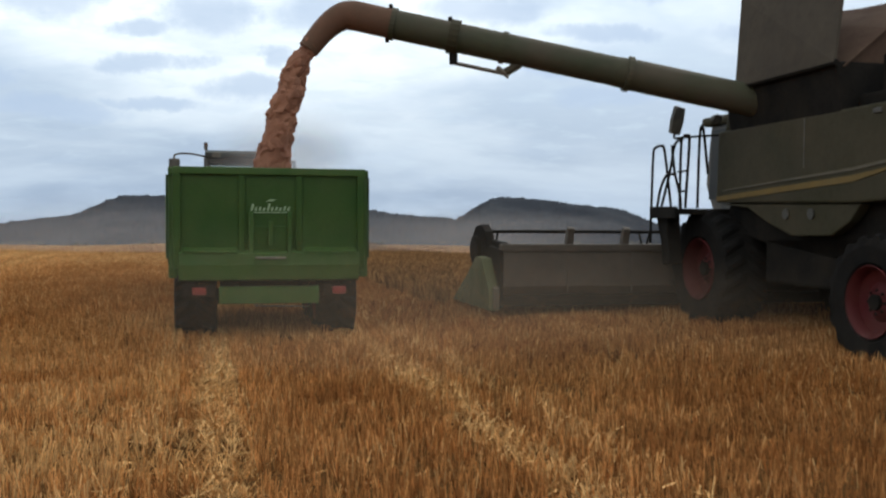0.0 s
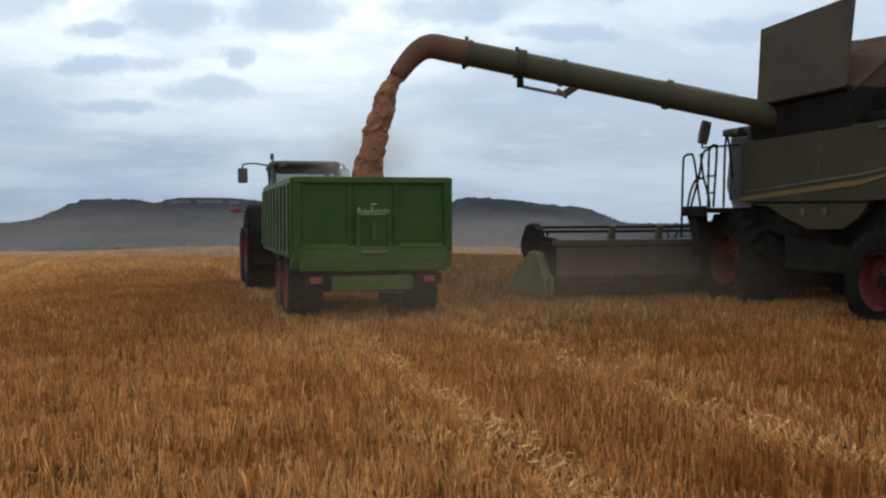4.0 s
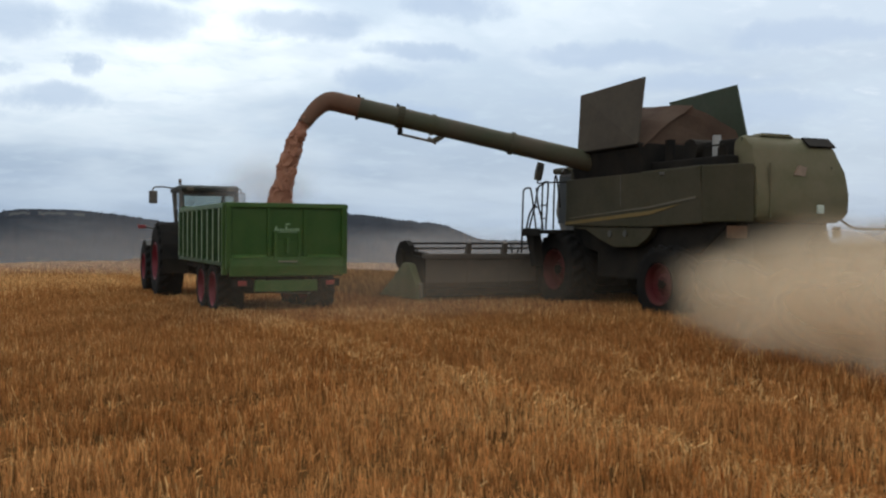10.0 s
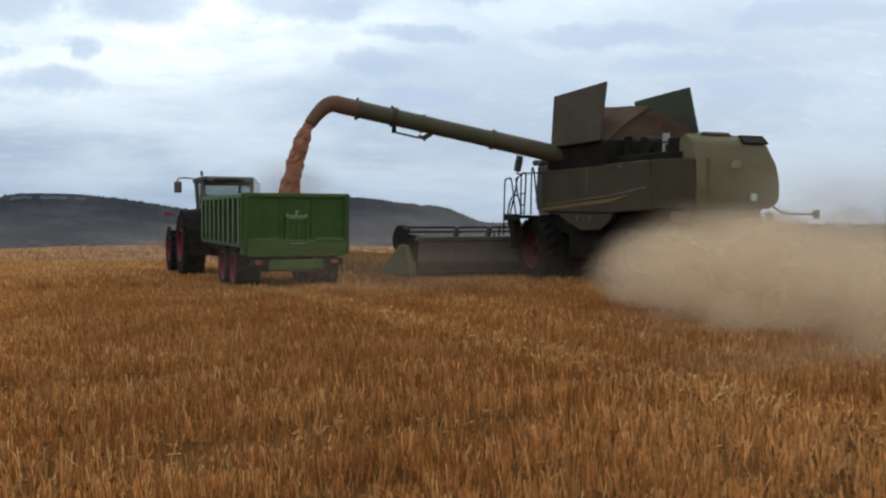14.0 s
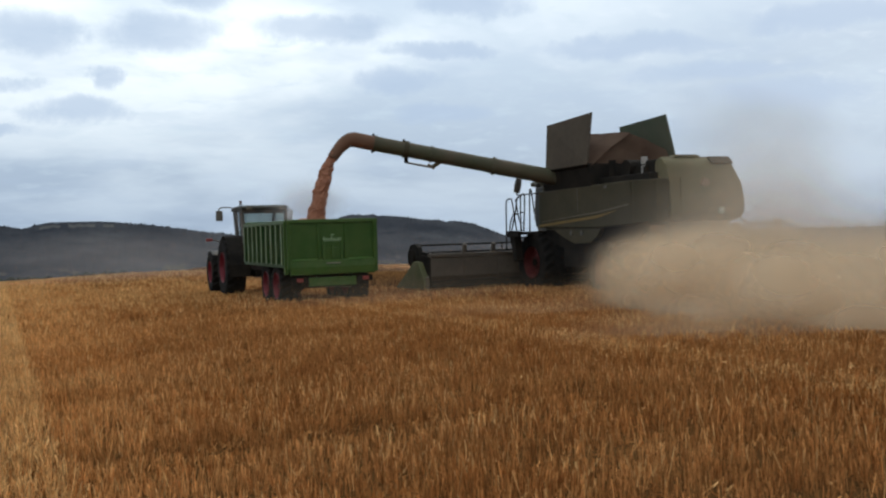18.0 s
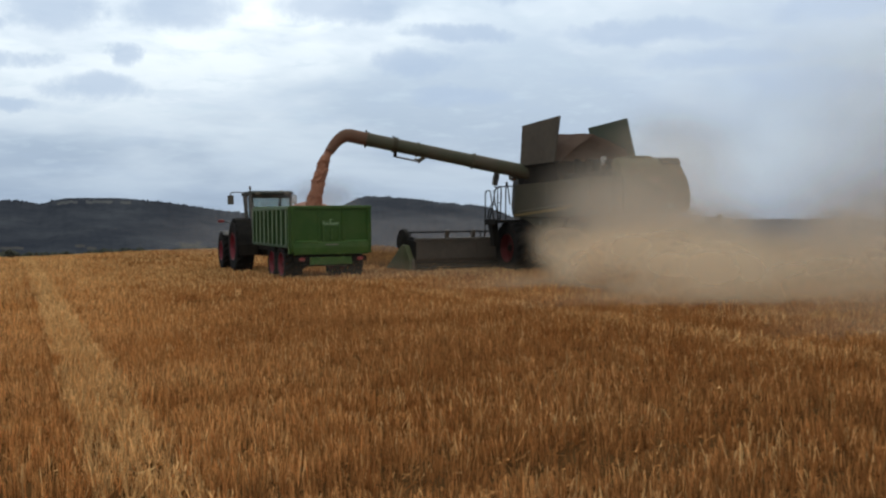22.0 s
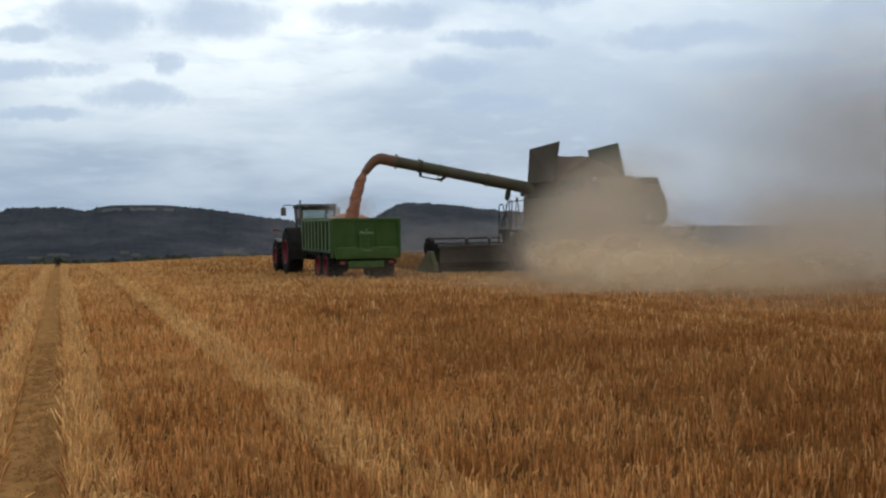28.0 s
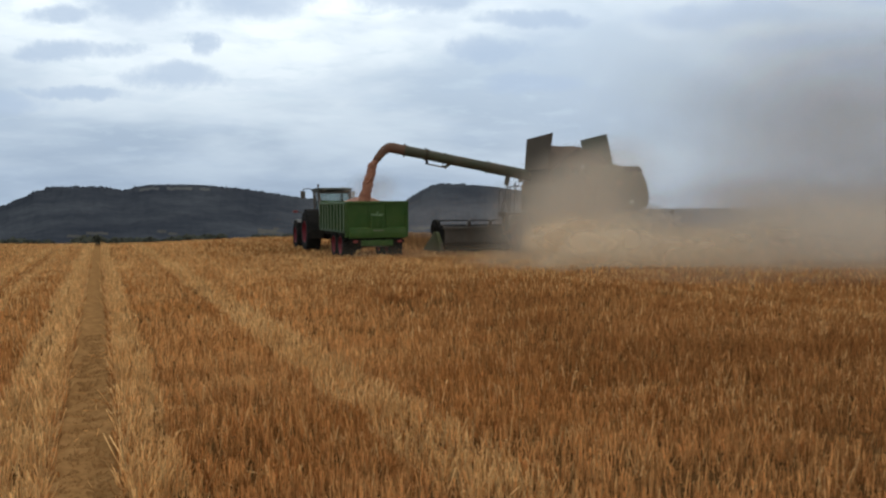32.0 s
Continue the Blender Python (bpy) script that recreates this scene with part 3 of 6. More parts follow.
def sow(x0, x1, y0, y1, density, rows, rng):
    """Stalks of a stretch of field, split into golden ones and pale ones along old wheel marks."""
    n = int((x1 - x0) * (y1 - y0) * density)
    each = 5 if y0 < 30 and density > 800 else 3                                      # tillers of one plant stand together
    xy = np.repeat(np.stack([rng.uniform(x0, x1, n // each), rng.uniform(y0, y1, n // each)], 1), each, axis=0)
    n = len(xy)
    xy[:, 1] += rng.normal(0, 0.022, n)
    base = xy[:, 0] + 0.040 * (xy[:, 1] - 25)
    plant = np.repeat(rng.normal(0, 0.032, n // each), each)
    base = np.round(base / rows) * rows + plant + rng.normal(0, 0.022, n)
    thin = np.array([noise.noise((a * 0.55, c * 1.1, 7.0)) + 1.35 * noise.noise((a * 2.4, c * 3.6, 3.0)) for a, c in xy])
    thin += np.array([0.75 * (1 - ease(-4, 2, a)) * noise.noise((a * 0.13, c * 1.7 + a * 0.3, 9.0)) for a, c in xy])
    keep = rng.uniform(-0.75, 0.5, n) < thin + 0.38
    for a, c in LANES:
        keep &= (base < a + 0.03) | (base > c - 0.03)
    edge = np.array([noise.noise((0.3, c * 0.8, a * 0.2)) for a, c in xy]) * 0.12
    pale = np.zeros(n, bool)
    dice = rng.uniform(0, 1, n)
    for m, h, s in PALE:
        pale |= (np.abs(base - m + edge * 0.5) < h + edge) & (dice < s)
    worn = np.array([1 - 0.45 * ease(9, 17, c) for _, c in xy])
    for m, k, h, s in FRESH:
        pale |= (np.abs(xy[:, 0] - m - k * (xy[:, 1] - 10) + edge * 0.6) < h + edge) & (dice < s * worn)
    xy[:, 0] = base - 0.040 * (xy[:, 1] - 25)
    return xy[keep & ~pale], xy[keep & pale]


rng = np.random.default_rng(5)
zones = [((-12, 9, 3.5, 14), 1120, 0.0060), ((-14, 10, 14, 21), 930, 0.0062), ((-13, 4, 21, 30), 1250, 0.0058), ((-16, -13, 21, 34), 560, 0.009), ((4, 11, 21, 34), 560, 0.009), ((-13, 4, 30, 34), 620, 0.009),
         ((-24, 18, 34, 56), 330, 0.0145), ((-34, 26, 56, 92), 100, 0.02),
         ((-34, -12, -10, 14), 70, 0.02), ((9, 26, -10, 14), 70, 0.02), ((-12, 9, -10, 3.5), 110, 0.02), ((-34, -14, 14, 21), 60, 0.02), ((-34, -16, 21, 34), 60, 0.02), ((10, 26, 14, 21), 60, 0.02), ((11, 26, 21, 34), 60, 0.02), ((-34, -24, 34, 56), 60, 0.02), ((18, 26, 34, 56), 60, 0.02)]
for i, (z_, d_, w_) in enumerate(zones):
    gold, pale_ = sow(*z_, d_, 0.15, rng)
    clump = np.array([noise.noise((a * 1.5, c * 2.1, 21.0)) + 0.6 * noise.noise((a * 0.45, c * 0.8, 5.0)) + 0.9 * (1 - ease(-5, 1, a)) * noise.noise((a * 0.13, c * 1.7 + a * 0.3, 9.0)) for a, c in gold])
    # browner straw on the right stands in for shade under the drifting dust
    shade_share = np.array([0.70 * ease(0.8, 4.0, a + 1.5 * noise.noise((a * 0.3, c * 0.25, 6.0))) + 0.85 * ease(-7.0, -4.2, a) * ease(13, 20, c) + 0.35 * (1 - ease(9, 14, c)) * ease(0.2, 0.5, a) * (1 - ease(1.4, 1.8, a)) for a, c in gold])
    # far rows get more pale straw: haze and lit tops put into colour
    paler_share = np.array([0.05 + 0.38 * (1 - ease(7, 12, c)) * (1 - ease(-0.1, 0.4, a)) * ease(-7, -3, a) + 0.25 * ease(34, 50, c) for a, c in gold])
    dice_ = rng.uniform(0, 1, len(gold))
    paled = dice_ < paler_share * (1 + 1.6 * np.clip(clump, -0.6, 0.8))
    brown = ~paled & (rng.uniform(0, 1, len(gold)) < shade_share + 0.9 * np.clip(-clump - 0.05, 0, 0.6))
    pale_ = np.concatenate([pale_, gold[paled]])
    gold, brown = gold[~paled], brown[~paled]
    stalks("stubble", gold[~brown], 0.122, w_, 0.14, M["straw"], "golden cut wheat stubble standing in drilled rows", 11 + i)
    if brown.any():
        stalks("stubble", gold[brown], 0.118, w_, 0.14, M["brown_straw"], "browner cut stubble, on the right with shade put into its colour", 51 + i)
    if len(pale_):
        flat = np.any([np.abs(pale_[:, 0] - m - k * (pale_[:, 1] - 10)) < 0.34 for m, k, h, s in FRESH[:2]], axis=0)
        if flat.any():
            stalks("stubble", pale_[flat], 0.075, w_ * 1.15, 0.8, M["pale_straw"], "pale straw pressed flat by the trailer's wheels", 71 + i)
        pale_ = pale_[~flat]
        stalks("stubble", pale_, 0.138, w_ * 1.1, 0.24, M["pale_straw"], "pale flattened stubble along the old wheel marks, and straw paled for far haze", 31 + i)


# the brown rows paint the shadow line along the wheel marks' edges
for k, (x0_, x1_, h_, d_, key) in enumerate(((-9.21, -9.06, 0.165, 620, "pale_straw"), (-9.82, -9.65, 0.160, 620, "pale_straw"), (-9.24, -9.16, 0.105, 700, "brown_straw"), (-9.70, -9.63, 0.105, 600, "brown_straw"), (-11.22, -11.12, 0.13, 500, "brown_straw"), (-7.66, -7.57, 0.12, 420, "brown_straw"))):
    n_ = int((x1_ - x0_) * 46 * d_)
    y_ = rng.uniform(14, 60, n_)
    stalks("stubble", np.stack([rng.uniform(x0_, x1_, n_) - 0.040 * (y_ - 25), y_], 1), h_, 0.007, 0.30, M[key], "ragged stalks leaning along the edge of a wheel mark", 111 + k)


def litter(name, x0, x1, y0, y1, density, seed, run=None):
    """Short broken straws lying about on the soil; run: the sideways drift of a swept stripe by the metre."""
    rg = np.random.default_rng(seed)
    n = int((x1 - x0) * (y1 - y0) * density)
    x, y = rg.uniform(x0, x1, n), rg.uniform(y0, y1, n)
    if run is None:
        base = x + 0.040 * (y - 25)
        off = ~np.any([(base > a) & (base < c) for a, c in LANES], axis=0) | (rg.uniform(0, 1, n) < 0.25)
        x, y, n = x[off], y[off], int(off.sum())
    else:
        x += run * (y - 10) + 0.12 * np.array([noise.noise((0.3, q * 0.8, x0)) for q in y]) + rg.normal(0, 0.05, n)
    z = np.array([land(p, q) for p, q in zip(x, y)]) + rg.uniform(0.012, 0.05, n)
    if run is not None:
        z += rg.uniform(0.0, 0.09, n)
    a, ln, w = rg.uniform(0, np.pi, n), rg.uniform(0.04, 0.14, n) / 2, rg.uniform(0.0018, 0.0034, n)
    c, s_, rise = np.cos(a), np.sin(a), rg.normal(0, 0.03, n)
    v = np.stack([np.stack([x - c * ln + s_ * w, y - s_ * ln - c * w, z - rise], 1), np.stack([x - c * ln - s_ * w, y - s_ * ln + c * w, z - rise + 0.004], 1),
                  np.stack([x + c * ln - s_ * w, y + s_ * ln + c * w, z + rise + 0.004], 1), np.stack([x + c * ln + s_ * w, y + s_ * ln - c * w, z + rise], 1)], 1).reshape(-1, 3)
    me = bpy.data.meshes.new(name)
    me.from_pydata(v.tolist(), [], np.arange(n * 4).reshape(-1, 4).tolist())
    me.materials.append(M["pale_straw"] if seed % 2 else M["straw"])
    return tagged(new(name, me), "short broken straws lying on the soil", "straw", kind="stuff")


for k, (z_, d_) in enumerate((((-12, 9, 3.5, 14), 60), ((-12, 9, 3.5, 14), 14), ((-16, 11, 14, 32), 60), ((-16, 11, 14, 32), 14))):
    litter("loose_straw", *z_, d_, 60 + k)

for k, (m_, r_, h_, d_) in enumerate(((0.03, 0.0, 0.2, 190), (1.95, -0.03, 0.2, 170), (-0.5, 0.0, 0.12, 110), (2.5, -0.03, 0.12, 110), (-8.42, -0.04, 0.2, 40), (-9.30, -0.04, 0.22, 40), (-6.64, -0.04, 0.3, 30))):
    litter("swept_straw", m_ - h_, m_ + h_, 4, 30 if k < 4 else 50, d_, 81 + 2 * k, run=r_)


def clods(name, x0, x1, y0, y1, density, seed):
    """Crumbs of dry soil in a wheel lane."""
    rg = np.random.default_rng(seed)
    n = int((x1 - x0) * (y1 - y0) * density)
    y = rg.uniform(y0, y1, n)
    x = rg.uniform(x0, x1, n) - 0.040 * (y - 25)
    z = np.array([land(p, q) for p, q in zip(x, y)]) + 0.018
    s = rg.uniform(0.007, 0.030, n) * rg.uniform(0.5, 1.0, n)
    v = np.stack([np.stack([x, y, z + s * 0.7], 1)] + [np.stack([x + s * np.cos(a) * rg.uniform(0.7, 1.5, n), y + s * np.sin(a) * rg.uniform(0.7, 1.5, n), z - s * 0.3], 1) for a in (0.3, 1.9, 3.4, 5.0)], 1).reshape(-1, 3)
    f = (np.array([[0, 1, 2], [0, 2, 3], [0, 3, 4], [0, 4, 1]])[None] + (np.arange(n) * 5)[:, None, None]).reshape(-1, 3)
    me = bpy.data.meshes.new(name)
    me.from_pydata(v.tolist(), [], f.tolist())
    me.materials.append(M["trail"])
    return tagged(new(name, me), "crumbs of dry soil in the wheel lane", "soil", kind="stuff")


clods("soil_crumbs", -9.68, -9.18, 4, 34, 1300, 91)
clods("soil_crumbs", -11.46, -11.21, 6, 30, 500, 92)

# ---- far hills beyond the valley ----
def ridge(az):
    """Elevation of the skyline in degrees over its bearing: two wooded hills with a saddle."""
    west = -0.68 + 0.40 * ease(-12, -8, az) + 1.22 * ease(-8.3, -4.6, az) - 0.20 * math.exp(-((az + 1.25) / 0.65) ** 2)
    west += 0.10 * ease(-1, 0.5, az) - 1.20 * ease(2.0, 13.2, az) - 0.5 * ease(13, 16, az)
    east = -1.0 + 0.9 * ease(12, 15, az) + 1.12 * ease(14.0, 16.7, az) - 0.55 * ease(17.3, 23.5, az) - 1.0 * ease(23, 26.6, az)
    return max(west, east)


HILL_R = 1900.0
hv, hf, hsurf = [], [], []
az_n, az0, az1 = 1150, -32.0, 62.0
nr = 30
for i in range(az_n + 1):
    az = az0 + (az1 - az0) * i / az_n
    a = radians(az)
    top = ridge(az) + 0.10
    rough = 0.05 * noise.noise((az * 2.3, 0, 0)) + 0.10 * abs(noise.noise((az * 4, 3, 0))) + 0.09 * noise.noise((az * 9, 3, 0)) + 0.10 * abs(noise.noise((az * 17, 5, 0)))
    if -0.6 < az < 3.6:                                 # the bare top is smooth
        top, rough = ridge(az) + 0.13, 0.02 * noise.noise((az * 3, 0, 0))
    for k in range(nr):
        u = min(1.0, k / (nr - 3))                      # 0 at the foot, 1 on the skyline, two more rings down the far side
        fr = 0.60 + 0.40 * u + 0.08 * max(0, k - (nr - 3))
        el = -2.9 + (top + 2.9) * u + rough * u ** 9 - 1.2 * max(0, k - (nr - 3))
        # crowns of single trees and folds of the slope
        crown = 0.05 * noise.noise((az * 4, el * 5, 1)) + 0.03 * noise.noise((az * 7, el * 7, 4))
        d = HILL_R * fr * (1 + (0.02 * noise.noise((az * 0.9, el * 1.2, 2)) + 0.005 * noise.noise((az * 4, el * 5, 8))) * (1 if k < nr - 3 else 0))
        hv.append((d * math.sin(a), d * math.cos(a), d * math.tan(radians(el + (crown if 0 < k < nr - 3 else 0))) + 1.5))
for i in range(az_n):
    az = az0 + (az1 - az0) * i / az_n
    for k in range(nr - 1):
        hf.append((i * nr + k, i * nr + k + 1, (i + 1) * nr + k + 1, (i + 1) * nr + k))
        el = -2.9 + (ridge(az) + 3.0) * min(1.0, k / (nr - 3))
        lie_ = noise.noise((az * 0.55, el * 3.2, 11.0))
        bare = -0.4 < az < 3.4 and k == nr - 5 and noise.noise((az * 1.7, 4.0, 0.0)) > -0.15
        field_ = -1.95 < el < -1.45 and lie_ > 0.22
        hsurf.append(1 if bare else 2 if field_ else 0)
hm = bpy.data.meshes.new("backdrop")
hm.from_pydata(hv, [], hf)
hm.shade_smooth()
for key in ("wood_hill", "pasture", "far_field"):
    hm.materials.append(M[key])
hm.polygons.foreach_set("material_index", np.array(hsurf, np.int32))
tagged(new("backdrop", hm), "long wooded hills with a bare top, distance haze in their blue-grey colours", "hills", kind="structure")

rngt = np.random.default_rng(8)


def far_tree(name, x, y, h, w, label):
    """A distant hedgerow tree: trunk, limbs and a ragged crown of many leaf clumps."""
    base = Vector((x, y, far_floor(x, y)))
    t = new(name, None)
    t.location = base
    tb = rod(B(), (0, 0, 0), (0.1, 0, h * 0.5), 0.28, 0.16, 8)
    for k in range(4):
        a = k * 1.6
        rod(tb, (0.05, 0, h * (0.3 + 0.05 * k)), (math.cos(a) * w * 0.3, math.sin(a) * w * 0.3, h * 0.65), 0.12, 0.05, 6)
    part("trunk", tb, M["trunk"], t)
    cb = B()
    for k in range(46):
        a, q = rngt.uniform(0, 6.28), rngt.uniform(0, 1) ** 0.5
        zc = h * rngt.uniform(0.25, 0.97)
        rr = w * 0.5 * q * math.sqrt(max(0.08, 1 - (2 * zc / h - 1.05) ** 2))
        s = rngt.uniform(0.10, 0.2) * w
        m = Matrix.Translation((rr * math.cos(a), rr * math.sin(a), zc)) @ Euler(rngt.uniform(0, 3, 3)).to_matrix().to_4x4() @ Matrix.Diagonal((s, s * 0.8, s * 0.6, 1))
        bmesh.ops.create_icosphere(cb, subdivisions=1, radius=1, matrix=m)
    for v in cb.verts:
        v.co += Vector(rngt.normal(0, 0.035 * w, 3))
    part("crown", cb, M["leaves"], t)
    return tagged(t, label, "tree", group="hedgerow trees", kind="")


def far_floor(x, y):
    d = math.hypot(x, y)
    return 1.5 + d * math.tan(radians(-2.35))


for az in np.arange(-12.5, 9.5, 0.30):
    az2 = az + rngt.uniform(-0.28, 0.28)
    thick = noise.noise((az2 * 0.5, 2.0, 0.0))
    if thick < -0.22:
        continue
    d = rngt.uniform(500, 760)
    h = d * math.tan(radians(rngt.uniform(0.15, 0.42) + 0.42 * max(0.0, thick) * rngt.uniform(0.4, 1.0)))
    far_tree("tree", d * math.sin(radians(az2)), d * math.cos(radians(az2)), h + 2, (h + 2) * rngt.uniform(1.0, 2.4), "dark leafy hedgerow tree beyond the field's crest")


# ---- trailer ----
def build_trailer():
    t = new("grain_trailer", None)
    tagged(t, "bright green two-axle grain trailer with ribbed sides, being filled", "trailer")
    L, HW, Z0, Z1 = 5.2, 1.205, 1.10, 2.27
    # floor and walls
    part("floor", box(B(), -HW + 0.05, HW - 0.05, 0.06, L - 0.05, Z0, Z0 + 0.06), M["green"], t)
    for s in (-1, 1):
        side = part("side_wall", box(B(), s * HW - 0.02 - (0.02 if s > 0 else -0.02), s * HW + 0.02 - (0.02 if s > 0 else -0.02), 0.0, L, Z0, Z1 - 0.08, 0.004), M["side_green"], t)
        for k in range(9):
            y = 0.16 + (L - 0.32) * k / 8
            xo = s * (HW + 0.085)
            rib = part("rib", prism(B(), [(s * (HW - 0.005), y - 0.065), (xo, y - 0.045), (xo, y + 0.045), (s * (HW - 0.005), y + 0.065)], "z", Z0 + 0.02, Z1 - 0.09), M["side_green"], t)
            part("rib_face", prism(B(), [(xo - s * 0.004, y - 0.043), (xo + s * 0.004, y - 0.036), (xo + s * 0.004, y + 0.036), (xo - s * 0.004, y + 0.043)], "z", Z0 + 0.03, Z1 - 0.1), M["rib"], rib, "dusty pale rib face with sky light in its colour")
        part("top_rail", box(B(), s * HW - 0.055, s * HW + 0.055, -0.03, L + 0.03, Z1 - 0.10, Z1, 0.015), M["green_edge"], t)
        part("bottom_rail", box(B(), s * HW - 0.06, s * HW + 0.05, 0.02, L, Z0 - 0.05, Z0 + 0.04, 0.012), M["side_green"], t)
        for y0 in (0.06, L - 0.1):
            box_ = box(B(), s * (HW + 0.0) - 0.05, s * (HW + 0.0) + 0.05, y0 - 0.05, y0 + 0.05, (0.88 if y0 < 1 else Z0 - 0.05), Z1 - 0.05, 0.012)
            part("corner_post", box_, M["green_edge"], t)
    part("front_wall", box(B(), -HW, HW, L - 0.02, L + 0.03, Z0, Z1 + 0.05, 0.006), M["green"], t)
    # tailgate, hung on the rear
    gate = part("tailgate", box(B(), -HW + 0.03, HW - 0.03, -0.05, -0.01, 0.92, Z1 - 0.02, 0.004), M["green"], t)
    part("gate_rail", box(B(), -HW, HW, -0.10, 0.0, Z1 - 0.085, Z1 + 0.01, 0.015), M["green_edge"], gate)
    for x in (-HW + 0.05, HW - 0.05):
        part("gate_post", box(B(), x - 0.05, x + 0.05, -0.10, -0.03, 1.0, Z1 - 0.08, 0.012), M["green"], gate)
    for x in (-0.36, 0.36):
        part("gate_rib", box(B(), x - 0.04, x + 0.04, -0.08, -0.045, 1.22, Z1 - 0.085, 0.012), M["green"], gate)
    lip = prism(B(), [(-0.045, 1.25), (-0.115, 1.20), (-0.125, 1.05), (-0.10, 0.86), (-0.03, 0.84), (-0.03, 1.25)], "x", -1.13, 1.13, 0.006)
    part("gate_lip", lip, M["green_edge"], gate)
    for x0, x1 in ((-1.08, -0.42), (0.42, 1.08)):
        part("lip_ledge", prism(B(), [(-0.05, 1.27), (-0.13, 1.225), (-0.13, 1.195), (-0.05, 1.195)], "x", x0, x1, 0.004), M["green_edge"], gate)
    # grain hatch
    hatch = part("hatch", box(B(), -0.21, 0.21, -0.085, -0.05, 1.14, 1.54, 0.008), M["green"], gate)
    for x in (-0.24, 0.24):
        part("hatch_slide", box(B(), x - 0.03, x + 0.03, -0.11, -0.05, 1.12, 1.72, 0.008), M["green_edge"], hatch)
    part("hatch_handle", box(B(), -0.19, 0.19, -0.15, -0.11, 1.125, 1.155, 0.006), M["metal"], hatch, "dull steel hatch handle")
    part("hatch_catch", box(B(), -0.03, 0.03, -0.13, -0.08, 1.3, 1.6, 0.006), M["green_edge"], hatch)
    # emblem: a small leaf shape over plain white bars
    emb = B()
    for k, h in enumerate((0.085, 0.045, 0.05, 0.04, 0.09, 0.045, 0.05, 0.042, 0.06, 0.05)):
        x = -0.25 + k * 0.051
        prism(emb, [(x, 1.735), (x + 0.026, 1.735), (x + 0.026 + h * 0.25, 1.735 + h), (x + h * 0.25, 1.735 + h)], "y", -0.056, -0.05)
    box(emb, -0.22, 0.26, -0.056, -0.05, 1.708, 1.720)
    prism(emb, [(-0.06, 1.85), (0.0, 1.885), (0.08, 1.875), (0.02, 1.855)], "y", -0.056, -0.05)
    part("emblem", emb, M["emblem"], gate, "white worn emblem and bars")
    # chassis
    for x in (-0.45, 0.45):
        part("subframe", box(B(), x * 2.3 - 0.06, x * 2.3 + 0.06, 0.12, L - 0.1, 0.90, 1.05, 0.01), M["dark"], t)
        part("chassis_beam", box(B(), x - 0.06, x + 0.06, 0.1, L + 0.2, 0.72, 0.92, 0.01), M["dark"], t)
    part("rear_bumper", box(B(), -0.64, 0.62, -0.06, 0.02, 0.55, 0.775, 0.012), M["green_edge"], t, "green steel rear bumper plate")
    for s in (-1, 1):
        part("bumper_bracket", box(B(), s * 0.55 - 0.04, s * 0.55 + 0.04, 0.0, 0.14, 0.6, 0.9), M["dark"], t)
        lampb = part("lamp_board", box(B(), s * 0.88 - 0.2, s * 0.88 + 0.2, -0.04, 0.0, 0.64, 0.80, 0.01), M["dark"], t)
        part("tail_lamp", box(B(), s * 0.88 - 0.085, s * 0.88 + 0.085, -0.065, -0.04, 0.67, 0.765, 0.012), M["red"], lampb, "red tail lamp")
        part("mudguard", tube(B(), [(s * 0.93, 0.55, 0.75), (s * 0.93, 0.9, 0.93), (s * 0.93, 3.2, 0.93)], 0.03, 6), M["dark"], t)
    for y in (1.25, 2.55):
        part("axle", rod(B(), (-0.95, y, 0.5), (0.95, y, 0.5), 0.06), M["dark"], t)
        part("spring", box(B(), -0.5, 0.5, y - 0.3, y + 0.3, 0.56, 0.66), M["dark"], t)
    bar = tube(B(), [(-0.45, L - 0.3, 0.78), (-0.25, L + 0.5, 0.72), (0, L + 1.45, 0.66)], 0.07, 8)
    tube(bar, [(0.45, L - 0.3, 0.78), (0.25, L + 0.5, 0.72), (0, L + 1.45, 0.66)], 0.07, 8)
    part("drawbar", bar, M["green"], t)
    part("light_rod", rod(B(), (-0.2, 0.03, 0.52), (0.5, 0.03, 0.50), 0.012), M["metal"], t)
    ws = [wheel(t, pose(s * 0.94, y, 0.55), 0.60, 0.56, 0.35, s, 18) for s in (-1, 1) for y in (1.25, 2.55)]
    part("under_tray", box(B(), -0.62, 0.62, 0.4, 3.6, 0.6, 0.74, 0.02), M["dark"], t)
    return t, ws


trailer, trailer_wheels = build_trailer()


